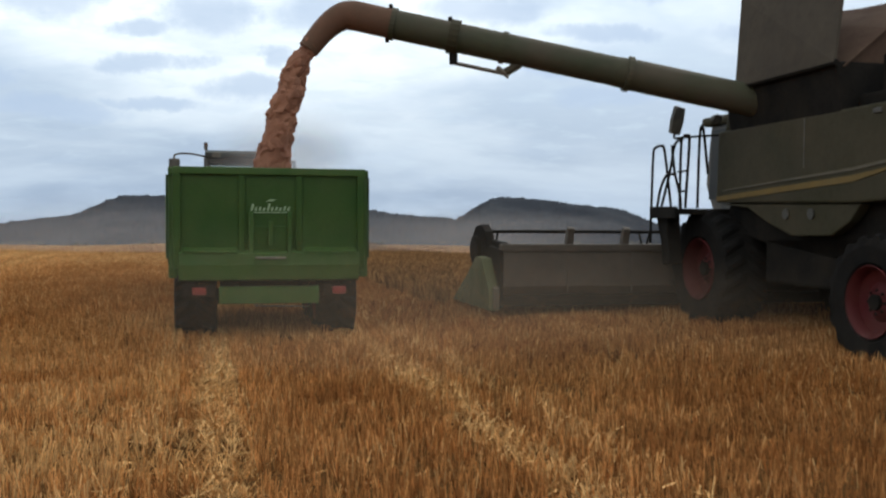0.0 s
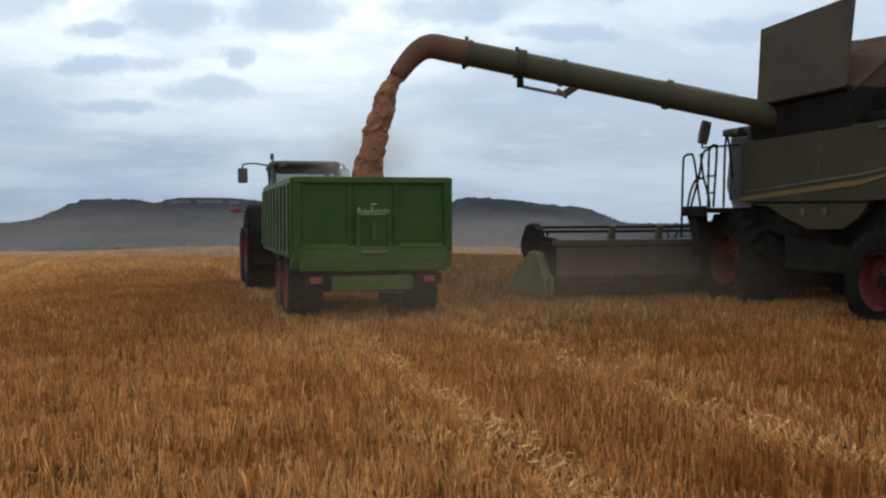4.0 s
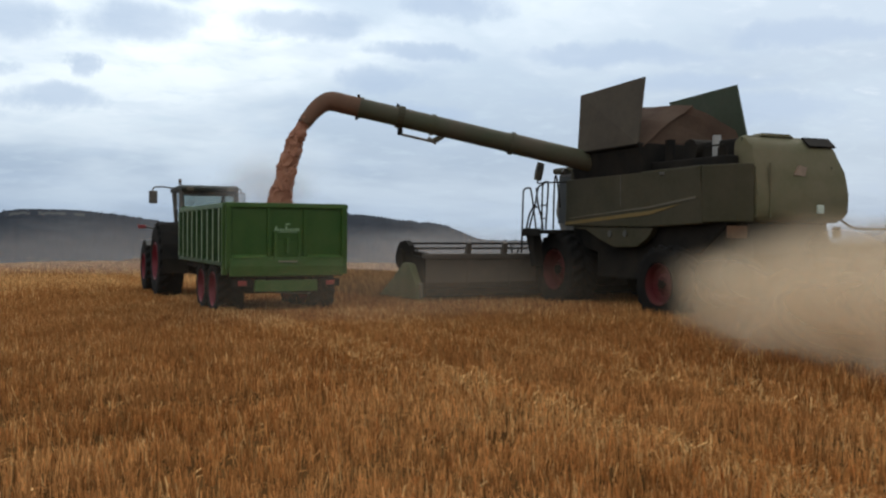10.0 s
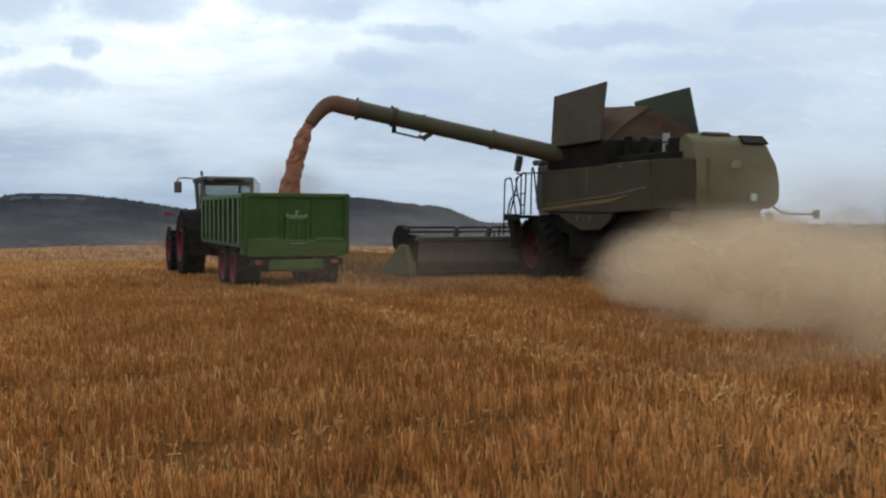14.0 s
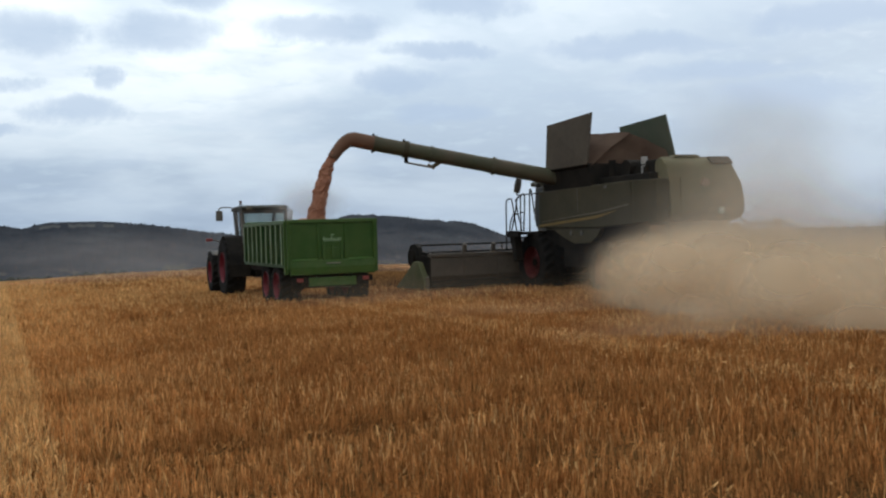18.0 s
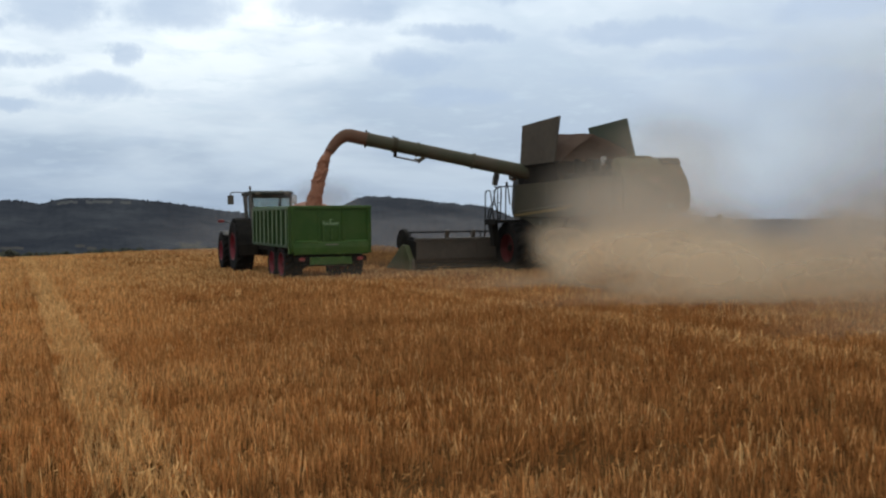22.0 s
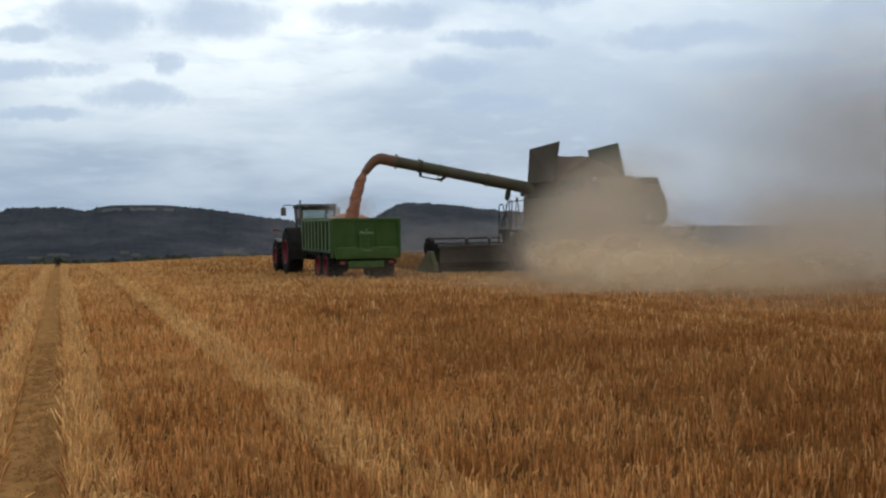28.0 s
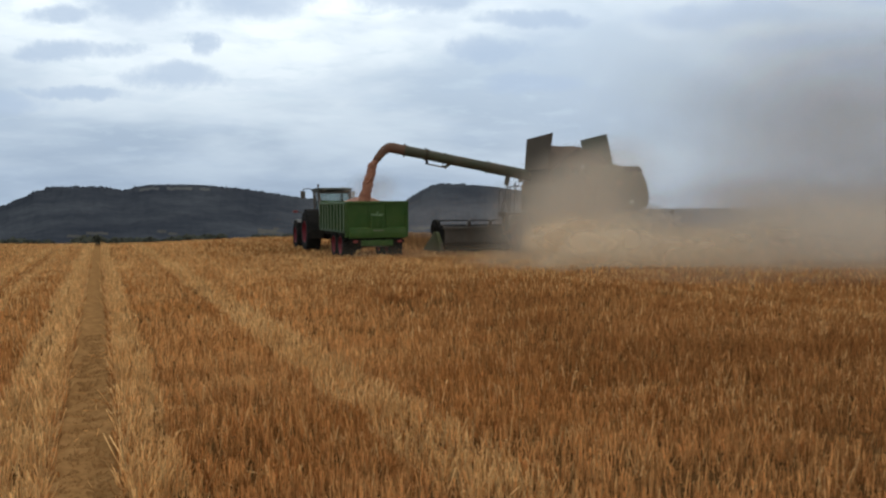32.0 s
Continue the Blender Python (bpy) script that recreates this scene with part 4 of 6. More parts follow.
# ---- tractor ----
def build_tractor():
    t = new("tractor", None)
    tagged(t, "large dark green tractor with red rims pulling the trailer", "tractor")
    # origin: under the rear axle
    part("rear_axle", rod(B(), (-1.0, 0, 0.95), (1.0, 0, 0.95), 0.16), M["dark"], t)
    part("gearbox", box(B(), -0.36, 0.36, -0.55, 1.6, 0.62, 1.25, 0.05), M["dark"], t)
    part("engine_frame", box(B(), -0.3, 0.3, 1.4, 3.9, 0.65, 1.15, 0.05), M["dark"], t)
    bonnet = prism(B(), [(0.95, 1.15), (4.05, 1.1), (4.15, 1.3), (4.05, 1.62), (3.4, 1.86), (0.95, 2.02)], "x", -0.45, 0.45, 0.07)
    part("bonnet", bonnet, M["dark_green"], t, smooth=True)
    part("grille", box(B(), -0.36, 0.36, 4.08, 4.2, 1.15, 1.6, 0.03), M["black"], t)
    # cab: posts, glass and roof
    for s in (-1, 1):
        part("rear_post", rod(B(), (s * 0.80, -0.72, 1.55), (s * 0.84, -0.62, 2.74), 0.07, seg=8), M["black"], t)
        part("middle_post", rod(B(), (s * 0.86, 0.1, 1.25), (s * 0.88, 0.12, 2.72), 0.035, seg=8), M["black"], t)
        part("front_post", rod(B(), (s * 0.66, 1.05, 1.5), (s * 0.80, 0.92, 2.74), 0.06, seg=8), M["black"], t)
        part("side_window", slab(B(), [(s * 0.81, -0.66, 1.6), (s * 0.69, 1.0, 1.5), (s * 0.80, 0.9, 2.7), (s * 0.84, -0.58, 2.7)], 0.006), M["glass"], t, "clear cab glass")
    part("rear_window", slab(B(), [(-0.78, -0.72, 1.62), (0.78, -0.72, 1.62), (0.82, -0.62, 2.7), (-0.82, -0.62, 2.7)], 0.006), M["glass"], t, "clear cab glass")
    part("windscreen", slab(B(), [(-0.64, 1.05, 1.55), (0.64, 1.05, 1.55), (0.78, 0.93, 2.7), (-0.78, 0.93, 2.7)], 0.006), M["glass"], t, "clear cab glass")
    part("window_beam", box(B(), -0.84, 0.84, -0.66, -0.58, 2.62, 2.74, 0.015), M["black"], t)
    part("headlining", box(B(), -0.8, 0.8, -0.6, 0.95, 2.66, 2.73, 0.01), M["black"], t)
    part("cab_floor", box(B(), -0.8, 0.8, -0.75, 1.0, 1.15, 1.6, 0.05), M["dark"], t)
    part("seat", box(B(), -0.28, 0.28, -0.3, 0.25, 1.6, 1.78, 0.06), M["black"], t)
    part("seat_back", box(B(), -0.26, 0.26, -0.4, -0.25, 1.7, 2.3, 0.06), M["black"], t)
    part("steering_wheel", lathe(B(), [(0.20, 0), (0.215, 0.012), (0.23, 0), (0.215, -0.012), (0.20, 0)], 20), M["black"], t, at=pose(0, 0.6, 1.98, 0, -65, 90))
    roof = B()
    prism(roof, [(-0.78, 2.73), (1.12, 2.73), (1.16, 2.80), (1.0, 2.87), (-0.6, 2.89), (-0.82, 2.83)], "x", -0.88, 0.88, 0.035)
    part("roof", roof, M["roof"], t, "dusty grey cab roof", smooth=True)
    for s in (-1, 1):
        part("roof_lamp", box(B(), s * 0.62 - 0.1, s * 0.62 + 0.1, -0.89, -0.82, 2.73, 2.83, 0.015), M["pale"], t, "pale roof work lamp")
    bc = rod(B(), (-0.86, -0.5, 2.9), (-0.86, -0.5, 2.97), 0.045, seg=12)
    part("beacon_base", bc, M["black"], t)
    part("beacon", rod(B(), (-0.86, -0.5, 2.97), (-0.86, -0.5, 3.05), 0.05, 0.04, 14), M["orange"], t, "amber warning beacon")
    for s in (-1, 1):
        reach = 1.37 if s < 0 else 0.98
        arm = tube(B(), bend([(s * 0.76, 0.05, 2.90), (s * (0.76 + (reach - 0.76) * 0.55), -0.02, 2.95), (s * (reach - 0.02), -0.05, 2.92), (s * reach, -0.05, 2.80)], 4), 0.02, 8)
        part("mirror_arm", arm, M["black"], t)
        shell = part("mirror", box(B(), s * reach - 0.11, s * reach + 0.11, -0.11, -0.03, 2.50, 2.84, 0.03), M["black"], t, "black door mirror")
        if s > 0:
            part("mirror_glass", box(B(), s * reach - 0.095, s * reach + 0.095, -0.118, -0.108, 2.525, 2.815, 0.003), M["mirror"], shell, "bright mirror glass")
        fend = []
        for k in range(9):
            a = radians(-15 + k * 21)
            fend.append((-1.06 * math.cos(a) * 1.0, 0.95 + 1.06 * math.sin(a)))
        poly = fend + [(y * 0.965, 0.95 + (z - 0.95) * 0.965) for y, z in reversed(fend)]
        part("rear_fender", prism(B(), poly, "x", s * 0.60, s * 1.26), M["dark"], t)
        part("front_fender", prism(B(), [(2.45, 1.36), (2.7, 1.5), (3.3, 1.5), (3.62, 1.3), (3.6, 1.27), (3.28, 1.46), (2.72, 1.46), (2.47, 1.33)], "x", s * 0.70, s * 1.22), M["black"], t)
        part("front_marker", box(B(), s * 1.42 - 0.16, s * 1.42 + 0.06, 1.5, 1.56, 1.84, 1.94, 0.015), M["red"], t, "red side marker")
        part("marker_arm", rod(B(), (s * 0.7, 1.5, 1.72), (s * 1.42, 1.53, 1.9), 0.02, seg=8), M["black"], t)
        part("step", box(B(), s * 0.75, s * 1.0, 0.5, 1.0, 0.75, 0.79), M["black"], t)
        part("tank", box(B(), s * 0.45, s * 0.85, 0.75, 1.9, 0.6, 1.15, 0.06), M["black"], t)
    part("exhaust", tube(B(), bend([(0.72, 1.05, 1.5), (0.80, 1.08, 2.2), (0.84, 1.08, 2.75), (0.92, 1.0, 2.92)], 4), 0.07, 12), M["metal"], t, "dull steel exhaust pipe")
    part("hitch", box(B(), -0.1, 0.1, -1.25, -0.5, 0.55, 0.72, 0.01), M["dark"], t)
    part("linkage", tube(B(), [(-0.35, -0.5, 0.8), (-0.4, -1.1, 0.75), (-0.4, -1.25, 0.9)], 0.04, 6), M["dark"], t)
    part("front_axle", rod(B(), (-0.95, 3.0, 0.68), (0.95, 3.0, 0.68), 0.1), M["dark"], t)
    part("front_ballast", box(B(), -0.42, 0.42, 4.15, 4.55, 0.6, 1.1, 0.04), M["dark"], t)
    for ob in t.children:                          # the cab is narrowed and raised to fit the camera's view
        if ob.name.split(".")[0] in ("rear_post", "middle_post", "front_post", "side_window", "rear_window", "windscreen", "window_beam", "headlining", "roof", "roof_lamp", "beacon_base", "beacon", "cab_floor", "exhaust"):
            for v in ob.data.vertices:
                v.co.x *= 0.86
                v.co.z += 0.10 * ease(1.6, 2.7, v.co.z)
    ws = [(wheel(t, pose(s * 1.00, 0, 0.97), 0.97, 0.66, 0.50, s, 20), 0.97) for s in (-1, 1)]
    ws += [(wheel(t, pose(s * 1.00, 2.95, 0.74), 0.74, 0.54, 0.38, s, 18), 0.74) for s in (-1, 1)]
    return t, ws


tractor, tractor_wheels = build_tractor()


# ---- combine ----
def lump_cloth(bm, amount):
    for v in bm.verts:
        v.co += Vector((0, noise.noise(v.co * 2.3) * amount, noise.noise(v.co * 1.7 + Vector((5, 0, 0))) * amount))


def build_combine():
    c = new("combine_harvester", None)
    tagged(c, "dusty green combine harvester with open grain tank and unloading tube", "combine harvester")
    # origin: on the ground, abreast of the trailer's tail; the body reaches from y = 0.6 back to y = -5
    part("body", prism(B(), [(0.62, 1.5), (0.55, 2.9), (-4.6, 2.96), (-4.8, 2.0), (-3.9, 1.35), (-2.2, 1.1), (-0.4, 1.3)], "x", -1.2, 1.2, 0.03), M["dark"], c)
    for s in (-1, 1):
        x0, x1 = s * 1.21, s * 1.42
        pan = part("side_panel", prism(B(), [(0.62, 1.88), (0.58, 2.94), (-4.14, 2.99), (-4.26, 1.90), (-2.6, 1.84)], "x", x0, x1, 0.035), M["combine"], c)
        part("yellow_stripe", prism(B(), [(0.58, 1.90), (0.58, 1.97), (-2.6, 2.17), (-3.6, 2.28), (-2.6, 2.09)], "x", s * 1.41, s * 1.43), M["yellow"], pan, "faded yellow stripe")
        part("pale_stripe", prism(B(), [(0.4, 2.05), (0.4, 2.065), (-2.6, 2.26), (-4.06, 2.42), (-4.03, 2.375), (-2.6, 2.225)], "x", s * 1.41, s * 1.432), M["pale"], pan, "pale thin stripe")
        part("panel_seam", box(B(), s * 1.405, s * 1.425, -1.62, -1.60, 2.3, 2.93), M["black"], pan)
        part("panel_latch", box(B(), s * 1.40, s * 1.44, -3.1, -2.95, 2.86, 2.92, 0.01), M["black"], pan)
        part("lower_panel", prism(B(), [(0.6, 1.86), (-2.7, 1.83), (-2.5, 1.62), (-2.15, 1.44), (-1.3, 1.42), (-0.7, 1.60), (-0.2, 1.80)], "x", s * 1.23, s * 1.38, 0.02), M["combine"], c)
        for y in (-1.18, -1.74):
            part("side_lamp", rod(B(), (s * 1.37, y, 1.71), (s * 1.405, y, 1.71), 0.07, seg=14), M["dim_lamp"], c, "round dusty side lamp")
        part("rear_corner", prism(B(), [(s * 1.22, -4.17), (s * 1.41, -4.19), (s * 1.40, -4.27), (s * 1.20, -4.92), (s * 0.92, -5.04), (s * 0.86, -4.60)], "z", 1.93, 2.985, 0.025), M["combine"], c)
        part("amber_reflector", prism(B(), [(s * 1.36, -4.86), (s * 1.05, -5.02), (s * 1.02, -4.97), (s * 1.33, -4.80)], "z", 1.64, 1.86, 0.01), M["orange"], c, "dusty amber corner lamp")
    hood = prism(B(), [(-4.40, 2.0), (-4.42, 3.44), (-4.58, 3.54), (-4.72, 3.50), (-4.92, 3.32), (-5.04, 2.9), (-5.10, 2.45), (-5.10, 2.06), (-5.0, 1.94), (-4.6, 1.92)], "x", -0.90, 1.34, 0.12)
    for v in hood.verts:
        if v.co.x > 1.0:
            v.co.x -= 0.12 * (1 - ease(1.9, 2.2, v.co.z)) + 0.24 * ease(2.6, 3.55, v.co.z)
    hd = part("rear_hood", hood, M["hood"], c, "dusty olive rear hood with air haze in its colour", smooth=True)
    part("hood_vent", prism(B(), [(-4.74, 3.50), (-4.93, 3.33), (-4.96, 3.36), (-4.77, 3.53)], "x", 0.45, 1.1), M["dark"], hd)
    part("roof_hump", prism(B(), [(-0.5, 3.52), (-0.42, 3.58), (0.22, 3.58), (0.32, 3.52)], "y", -4.7, -4.45, 0.01), M["hood"], hd)
    part("hood_seam", box(B(), -0.62, -0.58, -5.115, -5.09, 2.0, 3.0), M["hood"], hd)
    part("hood_emblem", prism(B(), [(-0.02, 2.80), (0.10, 2.98), (0.28, 2.94), (0.24, 2.78)], "y", -5.075, -5.03), M["badge"], hd, "small pale emblem")
    part("tail_lamp", box(B(), 0.50, 0.66, -5.13, -5.08, 2.10, 2.26, 0.015), M["white"], hd, "pale rear lamp")
    armp = bend([(1.25, -4.95, 2.0), (1.30, -5.12, 1.88), (1.45, -5.2, 1.83), (2.15, -5.25, 1.82)], 4)
    part("marker_arm", tube(B(), armp, 0.022, 8), M["dark"], c)
    part("marker_board", box(B(), 2.12, 2.28, -5.28, -5.22, 1.72, 1.91, 0.01), M["dark"], c)
    # straw chopper and spreader under the hood
    part("chopper", prism(B(), [(-3.9, 1.95), (-4.9, 1.92), (-5.1, 1.35), (-4.6, 0.95), (-3.9, 1.2)], "x", -0.95, 0.95, 0.04), M["dark"], c)
    part("spreader", prism(B(), [(-4.8, 1.35), (-5.4, 1.05), (-5.38, 0.98), (-4.7, 1.2)], "x", -1.2, 1.2, 0.01), M["dark"], c)
    # engine deck
    part("engine_deck", box(B(), -1.18, 1.18, -4.6, -2.3, 2.9, 3.16, 0.04), M["dark"], c)
    part("air_cleaner", rod(B(), (-0.9, -3.2, 3.35), (0.3, -3.2, 3.35), 0.22, seg=18), M["dark"], c)
    part("engine_cover", box(B(), -0.75, 1.1, -4.42, -2.9, 3.1, 3.50, 0.06), M["dark"], c)
    part("exhaust", rod(B(), (-0.74, -3.80, 3.0), (-0.74, -3.80, 3.60), 0.08, seg=14), M["stub"], c, "dull grey exhaust stub")
    part("deck_filter", rod(B(), (-0.95, -2.65, 3.15), (-0.95, -2.65, 3.60), 0.10, seg=14), M["dark"], c)
    part("fuel_filler", rod(B(), (-1.02, -4.3, 3.15), (-1.02, -4.3, 3.32), 0.09, seg=12), M["dark"], c)
    part("deck_rail", tube(B(), [(-1.12, -4.5, 3.16), (-1.12, -4.5, 3.36), (-1.12, -3.9, 3.36), (-1.12, -3.9, 3.16)], 0.018, 6), M["dark"], c)
    # grain tank and open flaps
    part("grain_tank", prism(B(), [(-1.40, 2.85), (-1.52, 3.55), (1.30, 3.55), (1.40, 2.85)], "y", -2.35, 0.25, 0.03), M["dark"], c)
    part("tank_flap", slab(B(), [(-1.55, -0.18, 3.50), (-1.55, -2.42, 3.52), (-1.22, -2.18, 4.91), (-1.38, -0.02, 4.79)], 0.04), M["flap"], c, "open brown side flap of the grain tank")
    part("tank_flap", slab(B(), [(1.28, -0.18, 3.50), (1.28, -2.45, 3.52), (1.02, -2.33, 4.89), (1.02, -0.05, 4.79)], 0.04), M["flap_green"], c, "open green side flap of the grain tank")
    for s, x in ((-1, -1.55), (1, 1.30)):
        part("flap_hinge", tube(B(), [(x, -0.2, 3.5), (x, -2.42, 3.52)], 0.04, 8), M["dark"], c)
        part("flap_strut", rod(B(), (x - s * 0.25, -1.2, 3.5), (x - s * 0.14, -1.2, 4.2), 0.02, seg=6), M["metal"], c)
    canvas = B()
    slab(canvas, [(-1.32, -2.30, 3.55), (1.18, -2.36, 3.55), (0.95, -2.34, 3.92), (-0.24, -2.30, 4.40)], 0.02)
    bmesh.ops.subdivide_edges(canvas, edges=canvas.edges[:], cuts=5, use_grid_fill=True)
    lump_cloth(canvas, 0.05)
    part("rear_canvas", canvas, M["canvas"], c, "sagging brown canvas of the tank")
    side = slab(B(), [(-1.40, -2.37, 3.48), (-0.20, -2.39, 4.38), (-0.60, -0.2, 4.55), (-1.36, -0.15, 4.2)], 0.02)
    bmesh.ops.subdivide_edges(side, edges=side.edges[:], cuts=5, use_grid_fill=True)
    lump_cloth(side, 0.06)
    part("corner_canvas", side, M["canvas"], c, "folded brown corner canvas of the tank")
    part("front_canvas", slab(B(), [(-1.35, -0.10, 3.6), (1.2, -0.12, 3.6), (1.0, -0.08, 4.5), (-1.3, -0.05, 4.5)], 0.02), M["canvas"], c, "brown canvas of the tank")
    heap = B()
    bmesh.ops.create_grid(heap, x_segments=18, y_segments=18, size=1)
    for v in heap.verts:
        x, y = v.co.x, v.co.y
        v.co = Vector((x * 1.2 - 0.08, -1.2 + y * 1.0, 3.45 + 0.62 * max(0, 1 - 0.75 * math.hypot(x, y)) + 0.03 * noise.noise((x * 4, y * 4, 0))))
    part("grain_heap", heap, M["grain"], c, "heap of brown grain in the tank", smooth=True)
    # cab, mostly behind the tank from here
    part("cab", prism(B(), [(0.62, 1.75), (1.75, 1.75), (2.0, 2.2), (1.85, 3.15), (0.62, 3.15)], "x", -0.85, 0.92, 0.05), M["black"], c)
    part("cab_roof", box(B(), -0.92, 1.0, 0.55, 2.05, 3.15, 3.30, 0.06), M["combine"], c)
    for s in (-0.87, 0.935):
        part("cab_side_glass", slab(B(), [(s, 0.75, 1.95), (s, 1.85, 1.95), (s, 1.76, 3.08), (s, 0.75, 3.08)], 0.006), M["tinted"], c, "dusty tinted cab glass")
    part("corner_cover", prism(B(), [(0.62, 2.94), (0.55, 3.22), (-0.3, 3.24), (-0.5, 2.94)], "x", -1.30, -0.7, 0.05), M["combine"], c)
    # platform and rails at the cab door
    plat = part("platform", box(B(), -2.08, -0.85, 0.62, 1.42, 1.70, 1.79, 0.015), M["dark"], c)
    part("platform_leg", prism(B(), [(1.02, 1.70), (0.98, 1.30), (0.90, 0.95), (1.15, 0.92), (1.22, 1.30), (1.40, 1.70)], "x", -2.02, -1.80, 0.02), M["dark"], c)
    part("platform_edge", box(B(), -2.10, -2.04, 0.62, 1.46, 1.64, 1.82, 0.01), M["dark"], c)
    rails = [
        [(-2.05, 1.52, 1.25), (-2.05, 1.50, 1.78), (-2.05, 1.46, 2.62), (-2.04, 1.40, 2.74), (-2.02, 1.26, 2.76), (-2.0, 1.16, 2.66), (-1.98, 0.96, 1.80)],
        [(-1.95, 1.36, 1.80), (-1.95, 1.08, 2.35), (-1.95, 0.96, 2.70), (-1.95, 0.86, 2.80), (-1.95, 0.68, 2.82)],
        [(-1.95, 1.02, 2.76), (-1.95, 0.92, 2.35), (-1.95, 0.74, 2.0), (-1.95, 0.70, 1.78)],
        [(-1.90, 0.84, 1.80), (-1.90, 0.82, 2.72), (-1.90, 0.76, 2.86), (-1.90, 0.62, 2.88), (-1.90, 0.56, 2.76), (-1.90, 0.66, 1.80)],
        [(-2.05, 1.30, 1.80), (-2.05, 1.18, 2.1), (-2.05, 0.98, 2.3), (-2.05, 0.72, 2.3)],
        [(-1.70, 0.66, 1.80), (-1.70, 0.62, 2.84), (-1.70, 0.52, 2.98), (-1.62, 0.50, 2.3)],
    ]
    for r in rails:
        part("guard_rail", tube(B(), bend(r, 4), 0.021, 8), M["dark"], plat, "thin dark tubular guard rail")
    for z in (2.05, 2.35):
        part("rail_bar", rod(B(), (-1.90, 0.90, z), (-1.90, 0.62, z), 0.016, seg=8), M["dark"], plat)
    part("mirror_arm", tube(B(), bend([(-1.35, 0.62, 2.9), (-1.75, 0.9, 2.88), (-1.86, 1.12, 2.88), (-1.86, 1.06, 3.0)], 4), 0.018, 8), M["dark"], c)
    part("mirror", prism(B(), [(-0.10, -0.21), (0.10, -0.21), (0.12, 0), (0.10, 0.21), (-0.10, 0.21), (-0.12, 0)], "y", -0.03, 0.04, 0.02), M["black"], c, "long black mirror", at=pose(-1.86, 1.04, 3.14, 8, 8, 20))
    # unloading tube over the trailer
    a0, a1 = Vector((-0.85, -0.5, 3.18)), Vector((-6.60, 0.88, 4.39))
    ax = (a1 - a0).normalized()
    ln = (a1 - a0).length
    el = bend([a1 - ax * 0.3, a1, (-6.93, 0.95, 4.45), (-7.13, 0.98, 4.37), (-7.31, 1.0, 4.20), (-7.50, 1.0, 3.95)], 5)
    n = int((ln - 0.3) / 0.25)
    tb = tube(B(), [a0 + ax * (i * (ln - 0.3) / n) for i in range(n + 1)], [0.222 if i < 10 else 0.206 for i in range(n + 1)], 22)
    au = part("unloading_tube", tb, M["auger"], c, "long dusty green unloading tube", smooth=True)
    part("spout", tube(B(), el, [0.206] * 9 + [0.206 - 0.0038 * j for j in range(len(el) - 9)], 20), M["spout"], au, "bent unloading spout", smooth=True)
    for d, r in ((2.35, 0.25), (ln - 1.9, 0.228), (ln - 0.32, 0.228)):
        part("flange", tube(B(), [a0 + ax * d, a0 + ax * (d + 0.07)], r, 22), M["auger"], au)
    part("clamp", tube(B(), [a0 + ax * (ln - 1.22), a0 + ax * (ln - 1.08)], 0.24, 18), M["combine"], au, "dark bolted clamp")
    dn = Vector((0, 0, -1))
    k = ln - 1.15
    part("hinge_bracket", tube(B(), [a0 + ax * k + dn * 0.2, a0 + ax * k + dn * 0.38], 0.06, 8), M["dark"], au)
    rodb = tube(B(), [a0 + ax * (k - 0.03) + dn * 0.36, a0 + ax * (k - 0.72) + dn * 0.36], 0.028, 8)
    tube(rodb, [a0 + ax * (k - 0.62) + dn * 0.30, a0 + ax * (k - 0.8) + dn * 0.38], 0.04, 8)
    part("fold_cylinder", rodb, M["metal"], au, "slim steel fold cylinder")
    part("cylinder_lug", tube(B(), [a0 + ax * (k - 0.95) + dn * 0.18, a0 + ax * (k - 0.75) + dn * 0.34], 0.06, 8), M["auger"], au)
    for d in (ln - 0.25, k + 0.05):
        part("bolt", tube(B(), [a0 + ax * d + Vector((0, 0, 0.2)), a0 + ax * d + Vector((0, 0, 0.27))], 0.03, 6), M["dark"], au)
    part("under_bolt", tube(B(), [a0 + ax * (ln - 0.2) + dn * 0.2, a0 + ax * (ln - 0.2) + dn * 0.27], 0.03, 6), M["dark"], au)
    part("tube_pivot", tube(B(), [(-0.85, -0.5, 2.9), (-0.85, -0.5, 3.08), (-1.05, -0.46, 3.22)], 0.29, 18), M["combine"], c)
    part("tube_lamp", rod(B(), (-1.5, 0.55, 3.12), (-1.5, 0.45, 3.12), 0.07, seg=12), M["black"], c)
    # feeder house and header
    part("feeder_house", prism(B(), [(0.6, 1.0), (0.6, 1.65), (2.15, 1.0), (2.15, 0.35)], "x", -0.72, 0.72, 0.03), M["dark"], c)
    X0 = 4.40
    part("header_back", prism(B(), [(1.95, 0.42), (1.86, 0.55), (1.86, 1.08), (1.92, 1.14), (2.0, 1.12), (2.03, 0.45)], "x", -X0, X0, 0.012), M["header"], c, "dusty header back sheet")
    part("header_beam", box(B(), -X0, X0, 1.84, 2.02, 1.10, 1.22, 0.02), M["header"], c)
    part("lower_beam", box(B(), -X0, X0, 1.78, 1.98, 0.24, 0.42, 0.02), M["dark"], c)
    part("header_floor", prism(B(), [(1.9, 0.3), (1.95, 0.24), (3.5, 0.10), (3.5, 0.15)], "x", -X0, X0), M["dark"], c)
    part("cutter_bar", box(B(), -X0, X0, 3.45, 3.62, 0.09, 0.14), M["metal"], c)
    part("draw_auger", rod(B(), (-X0 + 0.1, 2.5, 0.5), (X0 - 0.1, 2.5, 0.5), 0.24, seg=16), M["metal"], c)
